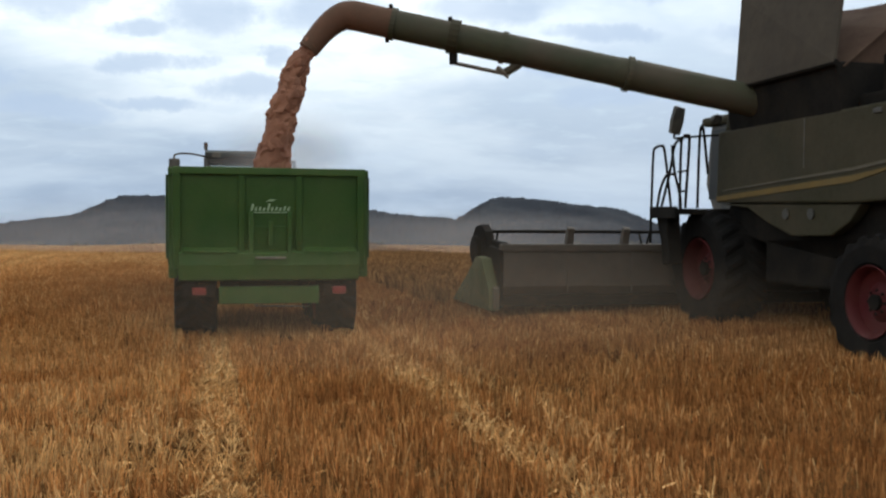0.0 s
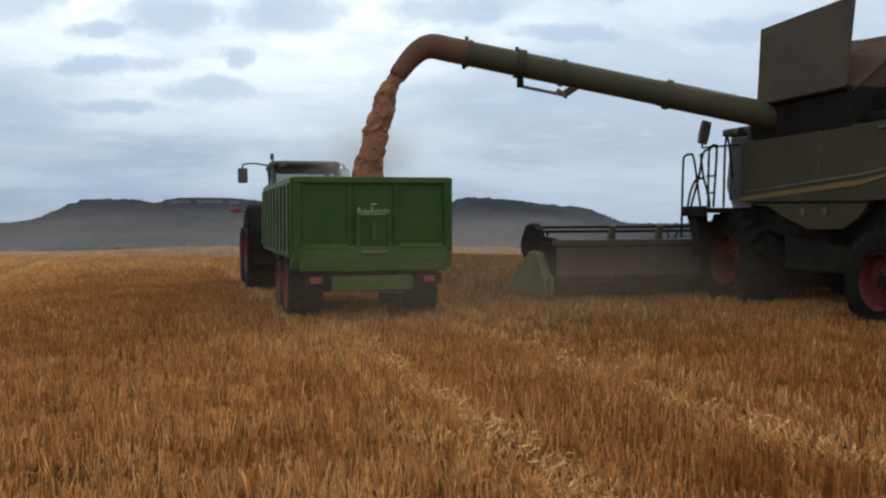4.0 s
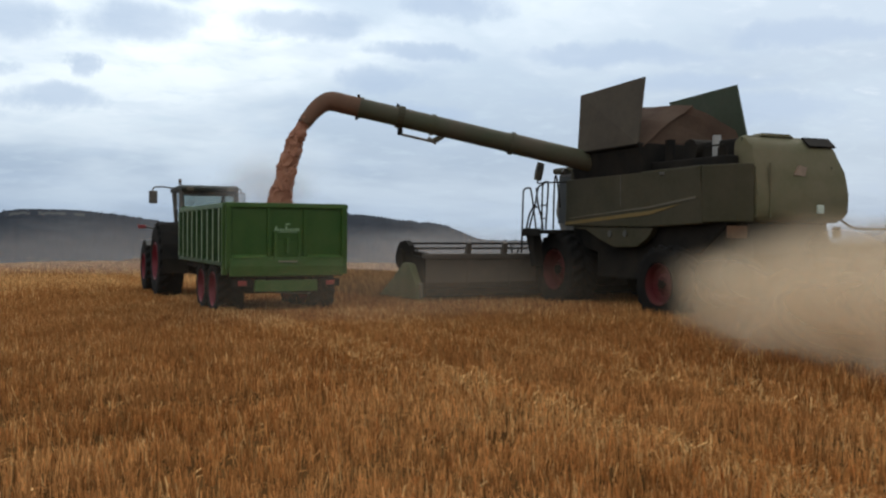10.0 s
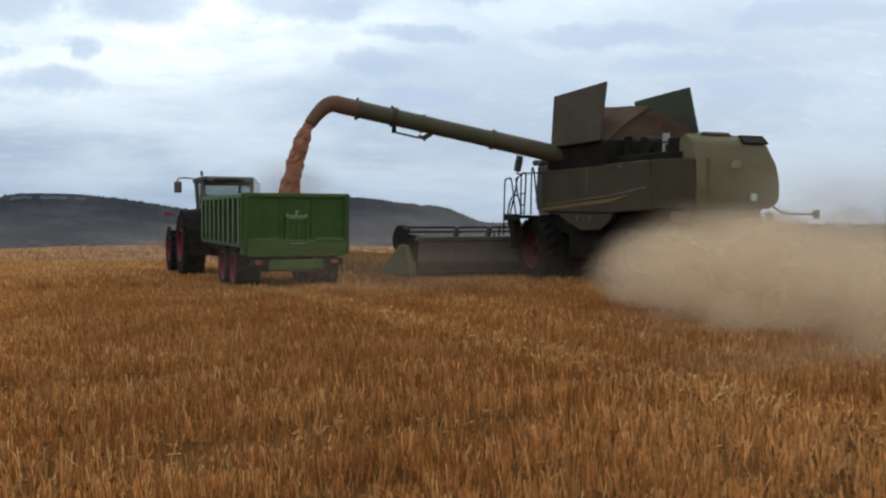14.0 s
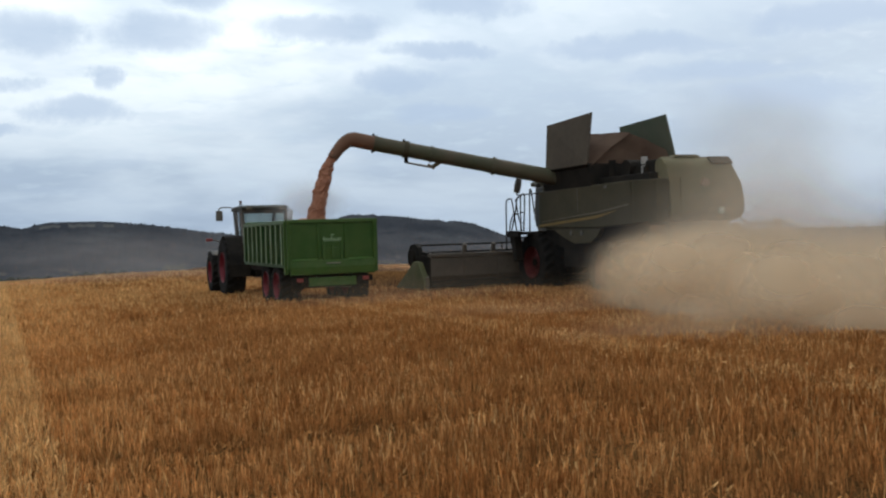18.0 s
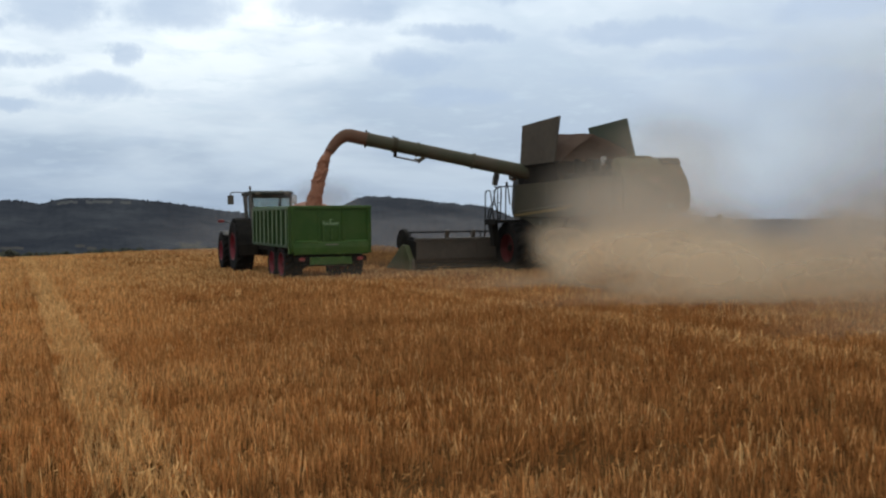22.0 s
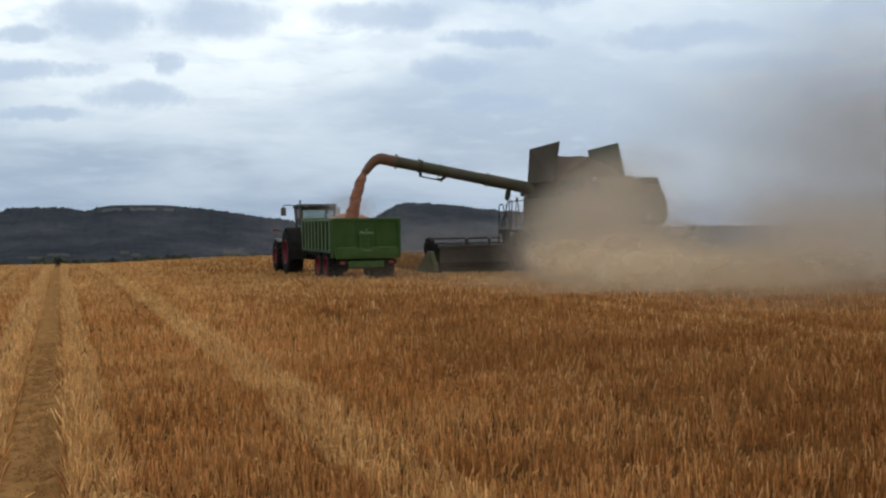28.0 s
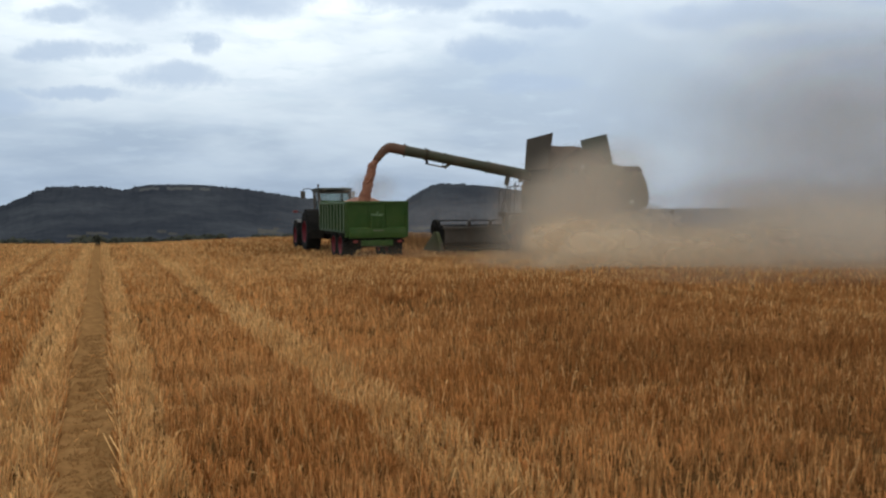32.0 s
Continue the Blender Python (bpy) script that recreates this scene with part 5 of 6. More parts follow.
    for x in (-3.3, -2.2, -1.1, 1.1, 2.2, 3.3):
        part("back_rib", box(B(), x - 0.014, x + 0.014, 1.845, 1.87, 0.45, 1.1, 0.006), M["header"], c)
    for s in (-1, 1):
        xe = s * X0
        part("end_plate", prism(B(), [(1.85, 0.2), (1.85, 1.12), (2.5, 1.18), (3.4, 0.7), (4.1, 0.25), (4.2, 0.12)], "x", xe - 0.03 * s, xe + 0.03 * s, 0.006), M["dark"], c)
        dv = prism(B(), [(1.84, 0.16), (1.90, 0.5), (2.35, 0.98), (2.7, 1.0), (3.3, 0.66), (4.35, 0.14)], "x", xe, xe + s * 0.2, 0.05)
        dd = part("crop_divider", dv, M["divider"], c, "dusty pale green crop divider", smooth=True)
        part("divider_stripe", prism(B(), [(1.80, 0.2), (1.80, 0.52), (1.86, 0.56), (1.86, 0.2)], "x", xe + s * 0.05, xe + s * 0.14), M["pale"], dd, "dusty pale marker strip")
        part("reel_arm", prism(B(), [(2.0, 1.10), (2.05, 1.24), (3.35, 1.30), (3.55, 1.12), (3.4, 1.0)], "x", xe - s * 0.16, xe - s * 0.06, 0.015), M["dark"], c)
        part("reel_drive", rod(B(), (xe - s * 0.02, 3.2, 1.08), (xe + s * 0.10, 3.2, 1.08), 0.24, seg=18), M["dark"], c)
        part("arm_head", prism(B(), [(2.5, 0.95), (2.75, 1.40), (3.0, 1.52), (3.35, 1.48), (3.55, 1.3), (3.5, 0.95)], "x", xe - s * 0.12, xe + s * 0.03, 0.02), M["dark"], c)
    for x in (-3.25, -2.3, -0.9, 0.9, 2.3, 3.25):
        part("header_bracket", prism(B(), [(1.9, 1.2), (1.84, 1.46), (1.92, 1.50), (2.05, 1.2)], "x", x - 0.055, x + 0.055, 0.012), M["header"], c)
    reel = new("reel", None)
    reel.parent = c
    reel.location = (0, 3.15, 1.0)
    part("reel_shaft", rod(B(), (-X0 + 0.15, 0, 0), (X0 - 0.15, 0, 0), 0.06, seg=10), M["dark"], reel)
    for k in range(6):
        a = radians(60 * k)
        y, z = 0.46 * math.cos(a), 0.46 * math.sin(a)
        part("reel_bar", rod(B(), (-X0 + 0.15, y, z), (X0 - 0.15, y, z), 0.026, seg=8), M["dark"], reel)
        tn = B()
        for i in range(28):
            x = -X0 + 0.35 + i * 0.3
            rod(tn, (x, y, z), (x, y * 0.86, z * 0.86), 0.006, seg=4)
        tagged(part("tines", tn, M["dark"], reel), kind="stuff")
        for x in (-X0 + 0.25, -1.4, 1.4, X0 - 0.25):
            part("reel_spoke", rod(B(), (x, 0, 0), (x, y, z), 0.018, seg=6), M["dark"], reel)
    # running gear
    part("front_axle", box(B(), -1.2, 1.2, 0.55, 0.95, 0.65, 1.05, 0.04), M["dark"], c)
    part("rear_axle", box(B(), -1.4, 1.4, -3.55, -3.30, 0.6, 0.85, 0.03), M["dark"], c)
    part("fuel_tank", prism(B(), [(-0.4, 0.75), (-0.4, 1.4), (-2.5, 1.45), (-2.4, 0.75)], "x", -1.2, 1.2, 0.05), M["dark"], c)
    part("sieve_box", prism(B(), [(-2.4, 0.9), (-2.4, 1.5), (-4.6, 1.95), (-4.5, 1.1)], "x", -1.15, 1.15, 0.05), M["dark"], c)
    ws = [(wheel(c, pose(s * 1.28, 0.75, 0.88), 0.88, 0.74, 0.46, s, 20, "dim_rim"), 0.88) for s in (-1, 1)]
    ws += [(wheel(c, pose(s * 1.55, -3.42, 0.74), 0.74, 0.50, 0.40, s, 18, "dim_rim"), 0.74) for s in (-1, 1)]
    return c, ws, reel


combine, combine_wheels, reel = build_combine()


# ---- grain: the falling stream and the heap in the trailer ----
def lumpy(bm, amount, scale, seed):
    for v in bm.verts:
        q = v.co * scale + Vector((seed, seed * 2, 0))
        v.co += Vector((noise.noise(q), noise.noise(q + Vector((7, 0, 0))), noise.noise(q + Vector((0, 9, 0))))) * amount
    return bm


MOUTH = Vector((-7.53, 1.0, 3.95))          # the spout's mouth, in the combine's space
FALL = [MOUTH + Vector((-0.50 * u ** 0.8, 0.08 * u, -0.02 - 1.80 * u ** 1.1)) for u in (i / 14 for i in range(15))]
grain_stream = new("grain_stream", None)
tagged(grain_stream, "stream of reddish brown grain pouring from the spout", "grain")
st = tube(B(), [MOUTH + Vector((0.08, -0.02, 0.10))] + FALL, [0.12] + [0.118 + 0.10 * min(1.0, i / 10) for i in range(15)], 16)
for _ in range(2):
    bmesh.ops.subdivide_edges(st, edges=st.edges[:], cuts=1, use_grid_fill=True)
part("stream_core", lumpy(lumpy(lumpy(st, 0.06, 3.2, 3), 0.045, 9, 5), 0.03, 24, 8), M["grain"], grain_stream, smooth=True)
lumps = []
for k in range(9):
    q = B()
    bmesh.ops.create_icosphere(q, subdivisions=3, radius=1)
    sx = random.uniform(0.09, 0.15)
    for v in q.verts:
        v.co = Vector((v.co.x * sx, v.co.y * sx, v.co.z * sx * random.uniform(1.48, 1.52)))
    lumps.append(part("grain_clump", lumpy(lumpy(q, 0.05, 5, k), 0.025, 16, k), M["grain"], grain_stream, smooth=True))
heap = B()
bmesh.ops.create_grid(heap, x_segments=40, y_segments=60, size=1)
for v in heap.verts:
    x, y = v.co.x, v.co.y
    v.co = Vector((x * 1.15, 2.6 + y * 2.52, 0.42 * math.exp(-((x * 1.19) ** 2 * 1.1 + (y * 2.52 + 0.2) ** 2 * 0.45)) - 0.12 + 0.02 * noise.noise((x * 6, y * 9, 1))))
hp = mesh_of(heap, "grain_load", True, M["grain"])
grain_load = tagged(new("grain_load", hp), "golden brown load of grain heaped in the trailer", "grain")


# ---- dust behind the combine ----
def veil_mesh(name, material, seed):
    """A soft billow: one layer of dust with an uneven rim."""
    q = B()
    bmesh.ops.create_circle(q, cap_ends=True, cap_tris=True, segments=28, radius=1.0)
    bmesh.ops.subdivide_edges(q, edges=q.edges[:], cuts=4, use_grid_fill=True)
    for v in q.verts:
        x, z = v.co.x, v.co.y
        v.co = Vector((x, 0.0, z)) * (1 + 0.08 * noise.noise((x * 2 + seed, z * 2, seed)))
    return mesh_of(q, name, True, material)


DUST_MESH = [veil_mesh("dust_billow", M["dust"], s) for s in (1, 5, 9)]
TAIL_MESH = [veil_mesh("tail_billow", M["tail"], s) for s in (3, 8)]
VEIL_MESH = [veil_mesh("veil_billow", M["veil"], s) for s in (4, 7)]
LOW_MESH = [veil_mesh("low_billow", M["low_dust"], s) for s in (10, 12)]
HAZE_MESH = [veil_mesh("haze_billow", M["haze"], s) for s in (2, 6)]
dust_cloud = tagged(new("dust_cloud", None), "billowing straw-coloured dust and chaff behind the combine", "dust", kind="stuff")
rngd = random.Random(4)
puffs = []


def puff(mesh, size, home, goal, t0=0.0, t1=32.0):
    """A billow that hovers at home and drifts to its goal between t0 and t1."""
    ob = share("dust_billow", mesh, dust_cloud, Matrix())
    ob.scale = size
    puffs.append((ob, Vector(home), Vector(goal) - Vector(home), t0, t1, rngd.uniform(0, 6.28), -21.0, rngd.uniform(0.25, 0.5)))


def throw_edge(y):
    """How far to the left the spreader throws at a distance behind the machine."""
    return -1.6 - 3.4 * min(1.0, max(0.0, -5.2 - y) / 2.8) - 0.12 * max(0.0, -8.0 - y)


for k in range(15):                          # straight out of the chopper
    home = (-0.6 + 3.0 * rngd.random(), -5.6 - 1.0 * rngd.random(), 0.8 + 0.85 * rngd.random())
    puff(rngd.choice(DUST_MESH), (0.9, 0.7, 0.7), home, home)
made = 0
while made < 112:                             # dense, thrown out low behind and to both sides
    rim = made < 44
    y = rngd.uniform(-15.0, -6.0)
    s = rngd.uniform(0.8, 1.15) if rim else rngd.uniform(1.1, 1.6)
    sx = s * 1.25
    x = throw_edge(y) + 0.70 * sx + (rngd.random() * 0.8 if rim else rngd.uniform(0.3, 9.0))
    if y - 1.35 * x + 1.05 * sx > -1.35:
        continue
    z = rngd.uniform(0.15, 1.25 if y > -9.5 else 1.0) if rim else rngd.uniform(0.25, 0.35 + 0.9 * min(1, 0.4 + rngd.random()))
    puff(rngd.choice(DUST_MESH), (sx, s * 0.9, s * rngd.uniform(0.65, 0.95)), (x, y, z), (x - (0.6 if rim else 0.3), y - 0.2, z + 0.15), 6.0, 17.0)
    made += 1
for k in range(40):                          # longer, lighter tail
    u = rngd.random()
    s = rngd.uniform(1.8, 2.8)
    home = (-2.6 + 11.0 * rngd.random(), -12.0 - 13 * u, 0.3 + rngd.uniform(0.0, 1.1))
    puff(rngd.choice(TAIL_MESH), (s * 1.5, s, s * 0.6), home, (home[0] - 0.4, home[1] - 1, home[2] + 0.2 + 1.0 * rngd.random()), 14.0, 27.0)
for k in range(28):                          # low drift that settles beside the swath
    s = rngd.uniform(1.6, 2.4)
    home = (-0.5 + 2 * rngd.random(), -16.0 - 6 * rngd.random(), 0.3)
    goal = (-3.6 - 3.4 * rngd.random(), -9.0 - 14 * rngd.random(), 0.1 + 0.3 * rngd.random())
    t1 = rngd.uniform(13, 26)
    puff(rngd.choice(LOW_MESH), (s * 1.6, s, s * 0.42), home, goal, t1 - 9, t1)
for k in range(26):                          # low dust creeping over the stubble on the near side
    s = rngd.uniform(2.0, 3.0)
    home = (4.0 + 6.0 * rngd.random(), -16.0 - 5 * rngd.random(), 0.1)
    goal = (-5.0 + 13.0 * rngd.random(), -12.0 - 11.0 * rngd.random(), 0.15 + 0.35 * rngd.random())
    t1 = rngd.uniform(18, 29)
    puff(rngd.choice(LOW_MESH), (s * 1.8, s, s * 0.5), home, goal, t1 - 9, t1)
for k in range(46):                          # a veil that grows over the machine from its rear
    w = ((k + rngd.random()) / 46) ** 1.1
    s = rngd.uniform(1.6, 2.4)
    home = (0.5 + 3.5 * rngd.random(), -10.0 - 3.0 * rngd.random(), 0.5 + 0.3 * rngd.random())
    gx = -2.3 - 1.6 * rngd.random()
    goal = (gx, -8.8 + 7.8 * w - 1.8 * (-1.4 - gx), 0.8 + (3.1 - 1.4 * w) * rngd.random() ** 1.7)
    t1 = 13.5 + 16.5 * w + 2.0 * max(0.0, goal[2] - 2.0)
    puff(rngd.choice(VEIL_MESH), (s * 1.2, s, s * 0.95), home, goal, t1 - 7, t1)
for k in range(14):                          # late dust that closes the view behind the machine
    s = rngd.uniform(2.2, 3.2)
    home = (8.0 + 6.0 * rngd.random(), -20.0 - 4.0 * rngd.random(), 0.2)
    goal = (5.0 + 13.0 * rngd.random(), -5.0 - 9.0 * rngd.random(), 0.7 + 1.2 * rngd.random())
    t1 = rngd.uniform(18, 28)
    puff(rngd.choice(TAIL_MESH), (s * 1.7, s, s * 0.65), home, goal, t1 - 9, t1)
for k in range(14):                          # dust hanging over the swath behind
    s = rngd.uniform(2.4, 3.4)
    home = (2.0 + 4.0 * rngd.random(), -14.0 - 4.0 * rngd.random(), 0.3)
    goal = (0.5 + 13.0 * rngd.random(), -7.0 - 8.0 * rngd.random(), 1.4 + 1.1 * rngd.random())
    t1 = rngd.uniform(17, 26)
    puff(rngd.choice(VEIL_MESH), (s * 1.6, s, s * 0.7), home, goal, t1 - 8, t1)
for k in range(52):                          # thin haze that leaves the plume, rises and spreads
    u = rngd.random()
    s = rngd.uniform(3.2, 5.4)
    home = (1.0 + 5.0 * rngd.random(), -17.0 - 4 * u, 0.2 + rngd.uniform(0.0, 0.4))
    goal = (-1.0 + 15.0 * rngd.random(), -6.5 - 13 * u, (1.2 + 5.6 * rngd.random() ** 1.4) if k < 38 else 0.9 + 1.6 * rngd.random())
    t1 = 17.0 + 2.2 * goal[2] + rngd.uniform(-2, 4)
    puff(rngd.choice(HAZE_MESH), (s * 1.3, s, s * 0.85), home, goal, t1 - 10, t1)


for k in range(14):                          # the oldest dust, risen high over the swath
    s = rngd.uniform(3.4, 5.0)
    home = (6.0 + 5.0 * rngd.random(), -18.0 - 3 * rngd.random(), 0.3)
    goal = (3.0 + 14.0 * rngd.random(), -6.0 - 8 * rngd.random(), 3.5 + 4.5 * rngd.random())
    t1 = rngd.uniform(21, 30)
    puff(rngd.choice(HAZE_MESH), (s * 1.3, s, s * 0.9), home, goal, t1 - 10, t1)
late = random.Random(21)
for k in range(9):                           # dust lying over the far end of the swath
    s = late.uniform(2.4, 3.4)
    home = (14.0 + 6.0 * late.random(), -20.0 - 4.0 * late.random(), 0.2)
    goal = (12.0 + 14.0 * late.random(), -4.0 - 8.0 * late.random(), 0.9 + 1.4 * late.random())
    t1 = late.uniform(19, 27)
    puff(late.choice(TAIL_MESH), (s * 1.8, s, s * 0.75), home, goal, t1 - 9, t1)
for k in range(9):                           # and more of it risen into the air
    s = late.uniform(3.4, 5.0)
    home = (6.0 + 5.0 * late.random(), -18.0 - 3 * late.random(), 0.3)
    goal = (1.5 + 9.0 * late.random(), -5.0 - 6 * late.random(), 3.2 + 2.6 * late.random())
    t1 = late.uniform(22, 29)
    puff(late.choice(HAZE_MESH), (s * 1.3, s, s * 0.9), home, goal, t1 - 10, t1)
for k in range(8):                           # the veil reaches the flaps of the tank
    s = late.uniform(1.6, 2.2)
    gx = -2.3 - 1.2 * late.random()
    w = 0.35 + 0.4 * late.random()
    goal = (gx, -8.8 + 7.8 * w - 1.8 * (-1.4 - gx), 2.4 + 1.2 * late.random())
    t1 = late.uniform(27, 31.5)
    puff(late.choice(VEIL_MESH), (s * 1.2, s, s * 0.95), (1.0 + 2.0 * late.random(), -11.0, 0.6), goal, t1 - 7, t1)
WHIRL_MESH = [veil_mesh("wheel_billow", M["wheel_dust"], s) for s in (14, 15)]
for k in range(10):                          # thin dust whirled up round the wheels
    s = rngd.uniform(0.9, 1.3)
    home = (-9.5 + 9.0 * rngd.random(), -3.2 + 2.4 * rngd.random(), 0.3 + 0.5 * rngd.random())
    puff(rngd.choice(WHIRL_MESH), (s * 4.0, s, s * 1.1), home, (home[0], home[1], home[2] - 0.5), 12.0, 20.0)

# ---- old dust that hangs over the far end of the field and blows away ----
hanging_dust = tagged(new("hanging_dust", None), "thin pale dust hanging over the far field", "dust", kind="stuff")
HANG_MESH = [veil_mesh("hanging_billow", M["hanging"], s) for s in (11, 13)]
hangs = []
for k in range(20):
    ob = share("dust_billow", HANG_MESH[k % 2], hanging_dust, Matrix())
    ob.scale = (rngd.uniform(10, 16), 1.0, rngd.uniform(2.2, 3.6))
    at_ = Vector((-34 + 60 * ((k + rngd.random()) / 20), rngd.uniform(52, 74), rngd.uniform(-0.6, 0.9)))
    hangs.append((ob, at_, Vector((rngd.uniform(35, 50), rngd.uniform(-2, 8), -0.5)), rngd.uniform(3, 9), rngd.uniform(17, 25), rngd.uniform(0, 6.28)))


grain_dust = tagged(new("grain_dust", None), "faint dust drifting over the trailer and the cab", "dust", kind="stuff")
trailer_puffs = []
for k in range(6):
    ob = share("dust_billow", HAZE_MESH[k % 2], grain_dust, Matrix())
    s = rngd.uniform(0.8, 1.5)
    ob.scale = (s * 1.2, s, s)
    trailer_puffs.append((ob, Vector((0.1 + 1.0 * rngd.random(), 1.5 + 5.0 * rngd.random(), 2.2 + 0.8 * rngd.random())), rngd.uniform(0, 6.28)))


# ---- standing crop that the header takes in ----
def crop_bed(name, x0, x1, y0, y1, density, seed):
    rg = np.random.default_rng(seed)
    n = int((x1 - x0) * (y1 - y0) * density)
    x, y = rg.uniform(x0, x1, n), rg.uniform(y0, y1, n)
    z = np.array([land(a, b) for a, b in zip(x, y)])
    h = rg.uniform(0.30, 0.42, n)
    wd = rg.uniform(0.02, 0.035, n)
    a = rg.uniform(0, np.pi, n)
    dx, dy = np.cos(a) * wd, np.sin(a) * wd
    lx, ly = rg.normal(0, 0.05, n), rg.normal(0, 0.05, n)
    v = np.stack([np.stack([x - dx, y - dy, z], 1), np.stack([x + dx, y + dy, z], 1), np.stack([x + dx * 0.7 + lx, y + dy * 0.7 + ly, z + h], 1), np.stack([x - dx * 0.7 + lx, y - dy * 0.7 + ly, z + h * 0.97], 1)], 1).reshape(-1, 3)
    me = bpy.data.meshes.new(name)
    me.from_pydata(v.tolist(), [], (np.arange(n * 4).reshape(-1, 4)).tolist())
    me.materials.append(M["crop"])
    return tagged(new(name, me), "standing ripe crop waiting for the header", "crop", group="standing crop", kind="stuff")


CROP = []
y = 16.6
while y < 61:
    CROP.append((crop_bed("standing_crop", 3.75, 12.2, y, y + 1.45, 90, int(y * 10)), y))
    y += 1.4
crop_bed("standing_crop", 3.75, 12.2, y, 92, 28, 999)


# ---- driving ----
DRIVE = [
    (0, 0.706, 12.523, -0.192, 0.023, 0.095),
    (2, 0.722, 15.308, -0.421, 0.033, 0.042),
    (4.5, 0.718, 18.802, -0.630, 0.057, -0.026),
    (7, 0.713, 22.327, -0.072, 0.060, -0.037),
    (9, 0.633, 25.139, 0.109, 0.068, -0.041),
    (11, 0.537, 27.947, -0.089, 0.066, -0.029),
    (13, 0.451, 30.657, -0.413, 0.054, -0.019),
    (15, 0.287, 33.283, -0.746, 0.018, -0.010),
    (17.5, 0.127, 36.597, -0.018, -0.111, 0.090),
    (19, 0.033, 38.617, 0.354, -0.178, 0.149),
    (21, -0.087, 41.329, 0.633, -0.217, 0.192),
    (23, -0.179, 44.045, 0.478, -0.217, 0.197),
    (25, -0.225, 46.799, 0.042, -0.230, 0.210),
    (27.5, -0.247, 50.281, -0.160, -0.242, 0.221),
    (30, -0.312, 53.794, 0.303, -0.249, 0.231),
    (32, -0.397, 56.625, 0.653, -0.248, 0.237),
]


def drive(t):
    """Place and heading of the trailer's rear, and the combine's drift beside it, at t seconds."""
    r = next((i for i in range(len(DRIVE) - 1) if t <= DRIVE[i + 1][0]), len(DRIVE) - 2)
    p0, p1, p2, p3 = (np.array(DRIVE[max(0, min(len(DRIVE) - 1, r + k))]) for k in (-1, 0, 1, 2))
    u = (t - p1[0]) / (p2[0] - p1[0])
    m1 = (p2 - p0) / (p2[0] - p0[0]) * (p2[0] - p1[0])
    m2 = (p3 - p1) / (p3[0] - p1[0]) * (p2[0] - p1[0])
    return ((2 * u ** 3 - 3 * u * u + 1) * p1 + (u ** 3 - 2 * u * u + u) * m1 + (-2 * u ** 3 + 3 * u * u) * p2 + (u ** 3 - u * u) * m2)[1:]


def placed(t, lx, ly, base):
    """World pose of a thing at (lx, ly) from the trailer's rear; base: where its height is taken."""
    vx, vy, psi, dx, dy = drive(t)
    a = radians(psi)
    if lx > 2.5:
        lx, ly = lx + dx, ly + dy
    x, y = vx + math.cos(a) * lx - math.sin(a) * ly, vy + math.sin(a) * lx + math.cos(a) * ly
    bx, by = vx + (4.3 if lx > 2.5 else 0.0), vy + base
    return pose(x, y, lie(bx, by) - 0.12, 0, 0, psi)


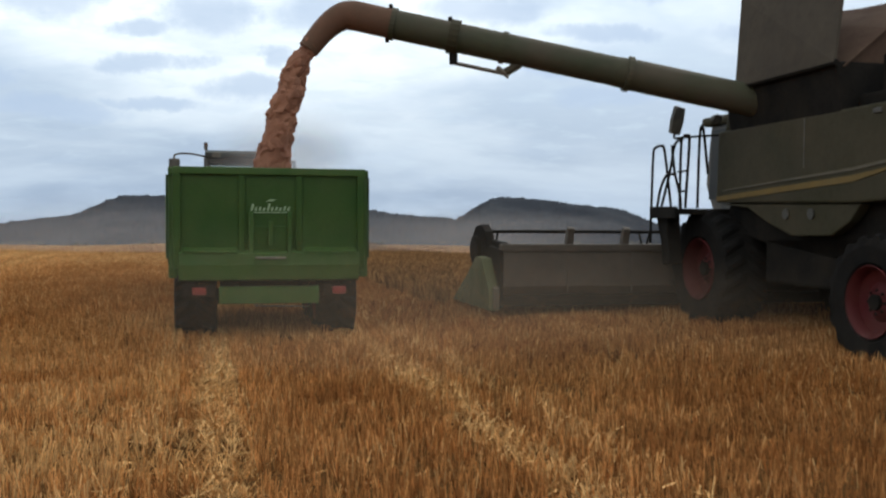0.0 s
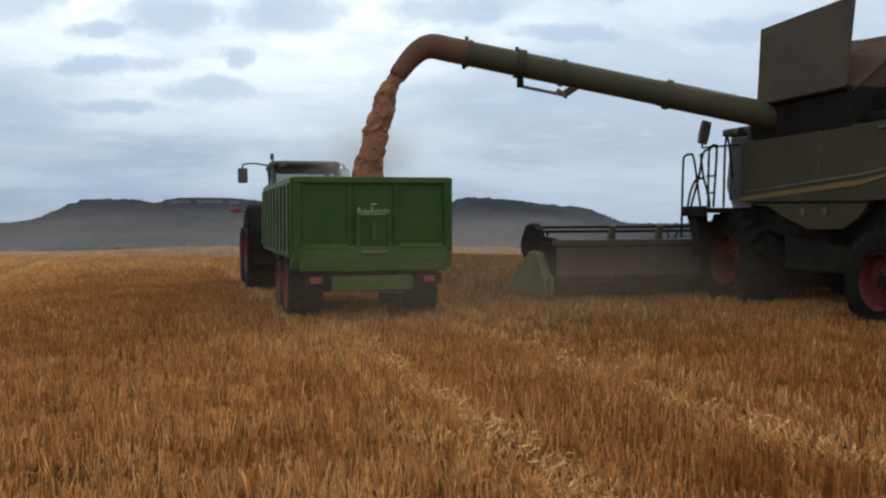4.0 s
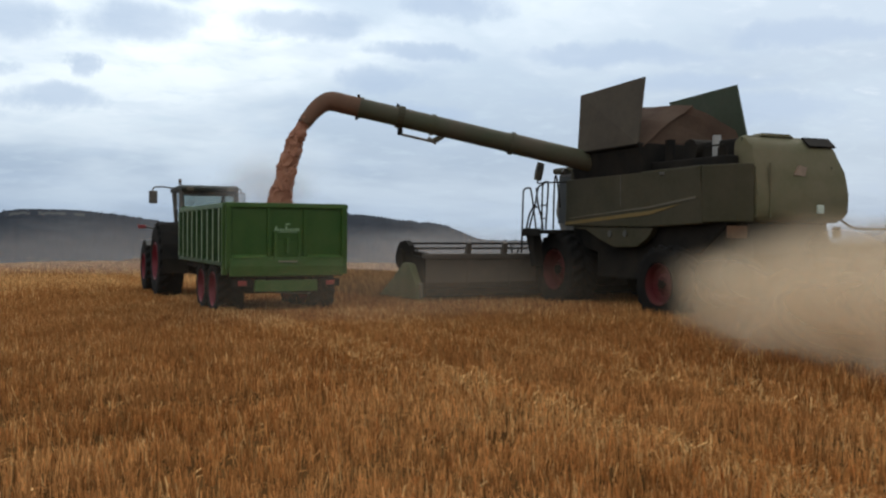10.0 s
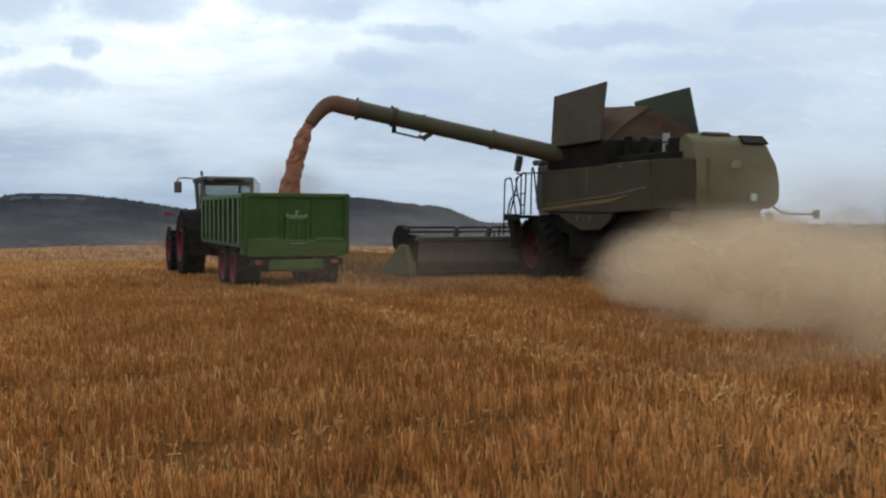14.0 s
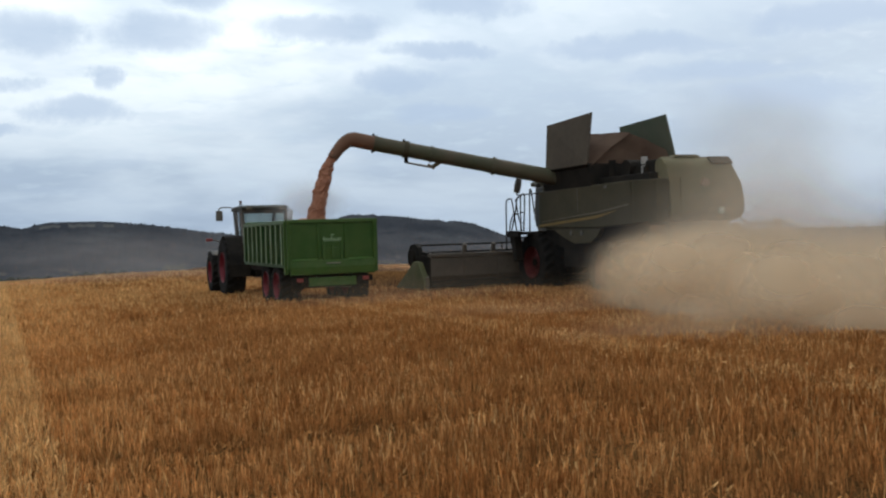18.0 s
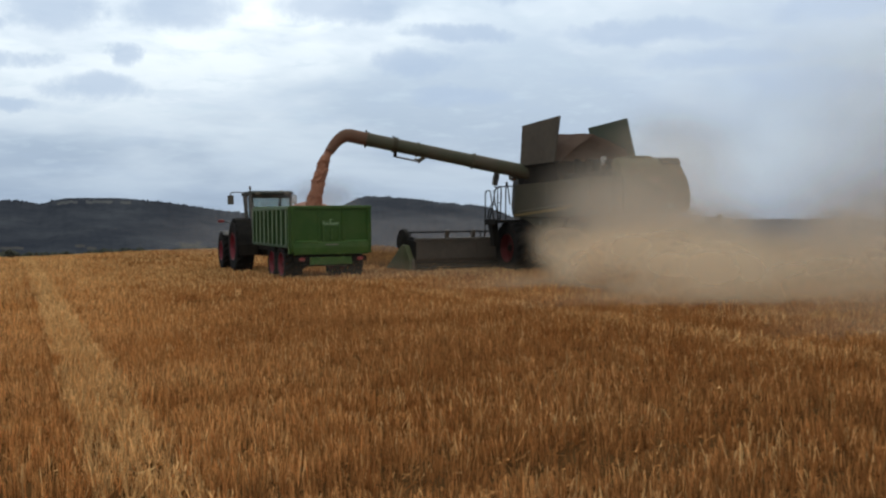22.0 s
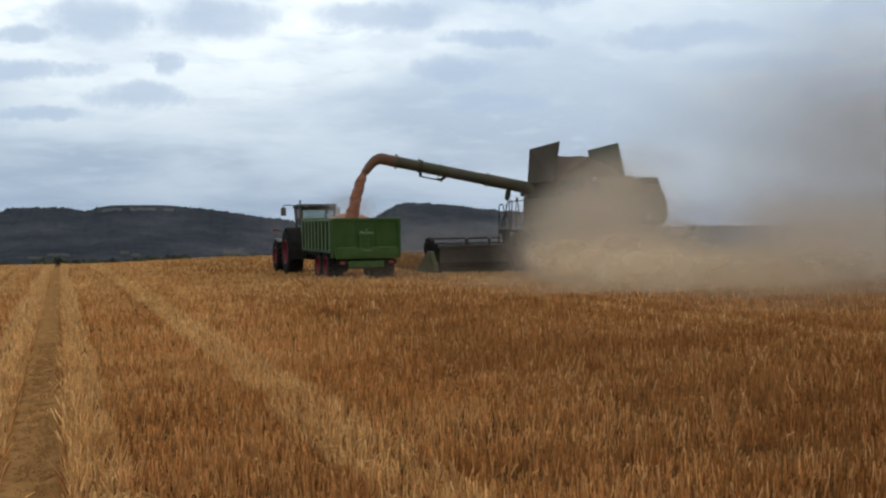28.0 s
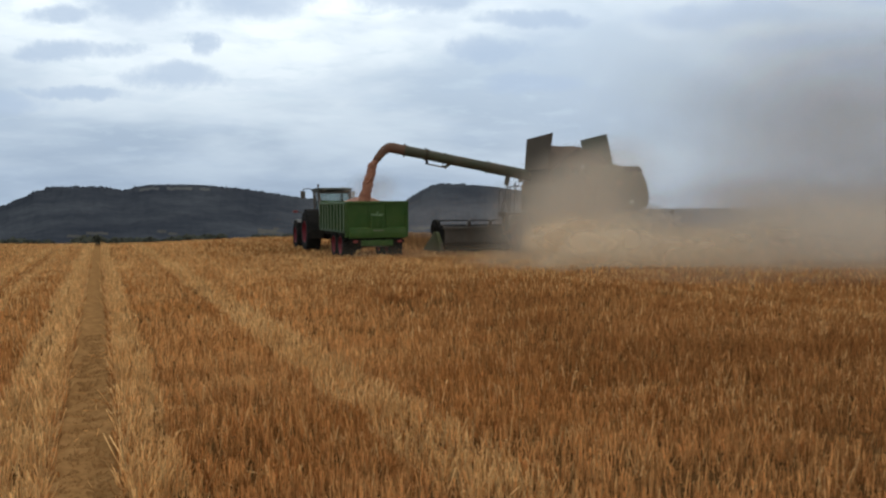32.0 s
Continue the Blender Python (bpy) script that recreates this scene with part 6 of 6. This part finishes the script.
def motions():
    half = [i * 0.5 for i in range(65)]
    quarter = [i * 0.25 for i in range(129)]
    walk(trailer, [(t, placed(t, 0, 0, 4)) for t in half])
    walk(tractor, [(t, placed(t, -0.14, 8.05, 7)) for t in half])
    comb = {t: placed(t, 8.05, 0, 4) for t in quarter}
    walk(combine, [(t, comb[t]) for t in half])
    walk(grain_stream, [(t, comb[t]) for t in half])
    walk(dust_cloud, [(t, comb[t]) for t in half])
    walk(grain_load, [(t, placed(t, 0, 0, 4) @ Matrix.Translation((0, 0, 1.70 + 0.48 * min(1, t / 24)))) for t in half])
    y0 = drive(0)[1]
    for hub, r in [(w, 0.55) for w in trailer_wheels] + tractor_wheels + combine_wheels:
        base = hub.matrix_basis.copy()
        walk(hub, [(t, base @ pose(0, 0, 0, -math.degrees((drive(t)[1] - y0) / r))) for t in quarter])
    base = reel.matrix_basis.copy()
    walk(reel, [(t, base @ pose(0, 0, 0, -math.degrees((drive(t)[1] - y0) / 0.45))) for t in quarter])
    # clumps of grain run down the stream again and again
    for k, ob in enumerate(lumps):
        rows, span = [], 0.6
        start = -span * k / len(lumps)
        n = 0
        while start + n * span < 32.6:
            for u in (0.14, 0.40, 0.70, 1.0):
                t = start + n * span + u * (span - 0.034)
                if 0 <= t <= 32:
                    i = min(13.999, u * 14)
                    at = FALL[int(i)].lerp(FALL[int(i) + 1], i - int(i))
                    rows.append((t, Matrix.Translation(at + Vector((0.05 * math.sin(n * 2.1 + k), 0.05 * math.cos(n * 3.7 + k), 0))) @ pose(0, 0, 0, 40 * math.sin(n + k), 0, 70 * math.sin(n * 1.7 + k))))
            n += 1
        if rows[0][0] > 0:
            rows.insert(0, (0.0, rows[0][1]))
        if rows[-1][0] < 32:
            rows.append((32.0, rows[-1][1]))
        walk(ob, rows)
    for ob, home, drift, t0, t1, ph, turn, rate in puffs:
        walk(ob, [(t, pose(*(home + drift * ease(t0, t1, t) + Vector((0.25 * math.sin(rate * t * 2 + ph), 0.35 * math.cos(rate * t * 2 + ph), 0.12 * math.sin(rate * t * 3 + ph)))), -36, 0, turn) @ pose(0, 0, 0, 0, 8 * math.sin(rate * t + ph), 0)) for t in [i * 1.0 for i in range(33)]])
    walk(grain_dust, [(t, placed(t, 0, 0, 4)) for t in half])
    for ob, home, ph in trailer_puffs:
        walk(ob, [(t, pose(*(home + Vector((0.25 * math.sin(0.7 * t + ph), 0.5 * math.cos(0.5 * t + ph), 0.2 * math.sin(0.9 * t + ph)))), -30, 10 * math.sin(0.4 * t + ph), -20)) for t in [i * 1.0 for i in range(33)]])
    for ob, at_, drift_, t0, t1, ph in hangs:
        walk(ob, [(t, pose(*(at_ + drift_ * ease(t0, t1, t) + Vector((0.6 * math.sin(0.3 * t + ph), 0, 0.1 * math.cos(0.4 * t + ph)))), -6, 0, -14)) for t in [i * 1.0 for i in range(33)]])
    # the header takes the crop strip by strip
    for ob, yc in CROP:
        tc = next((t for t in quarter if drive(t)[1] + 3.6 > yc + 0.7), None)
        if tc is None:
            walk(ob, [(0, Matrix()), (32, Matrix())])
            continue
        rows = [(0.0, Matrix())] if tc > 0.5 else []
        if tc > 1:
            rows.append((tc - 0.5, Matrix()))
        rows += [(tc + 0.5, Matrix.Translation((0, 0.3, -0.75)))] + ([(32.0, Matrix.Translation((0, 0.3, -0.75)))] if tc < 31.4 else [])
        if rows[0][0] > 0:
            rows.insert(0, (0.0, rows[0][1]))
        walk(ob, rows)


motions()
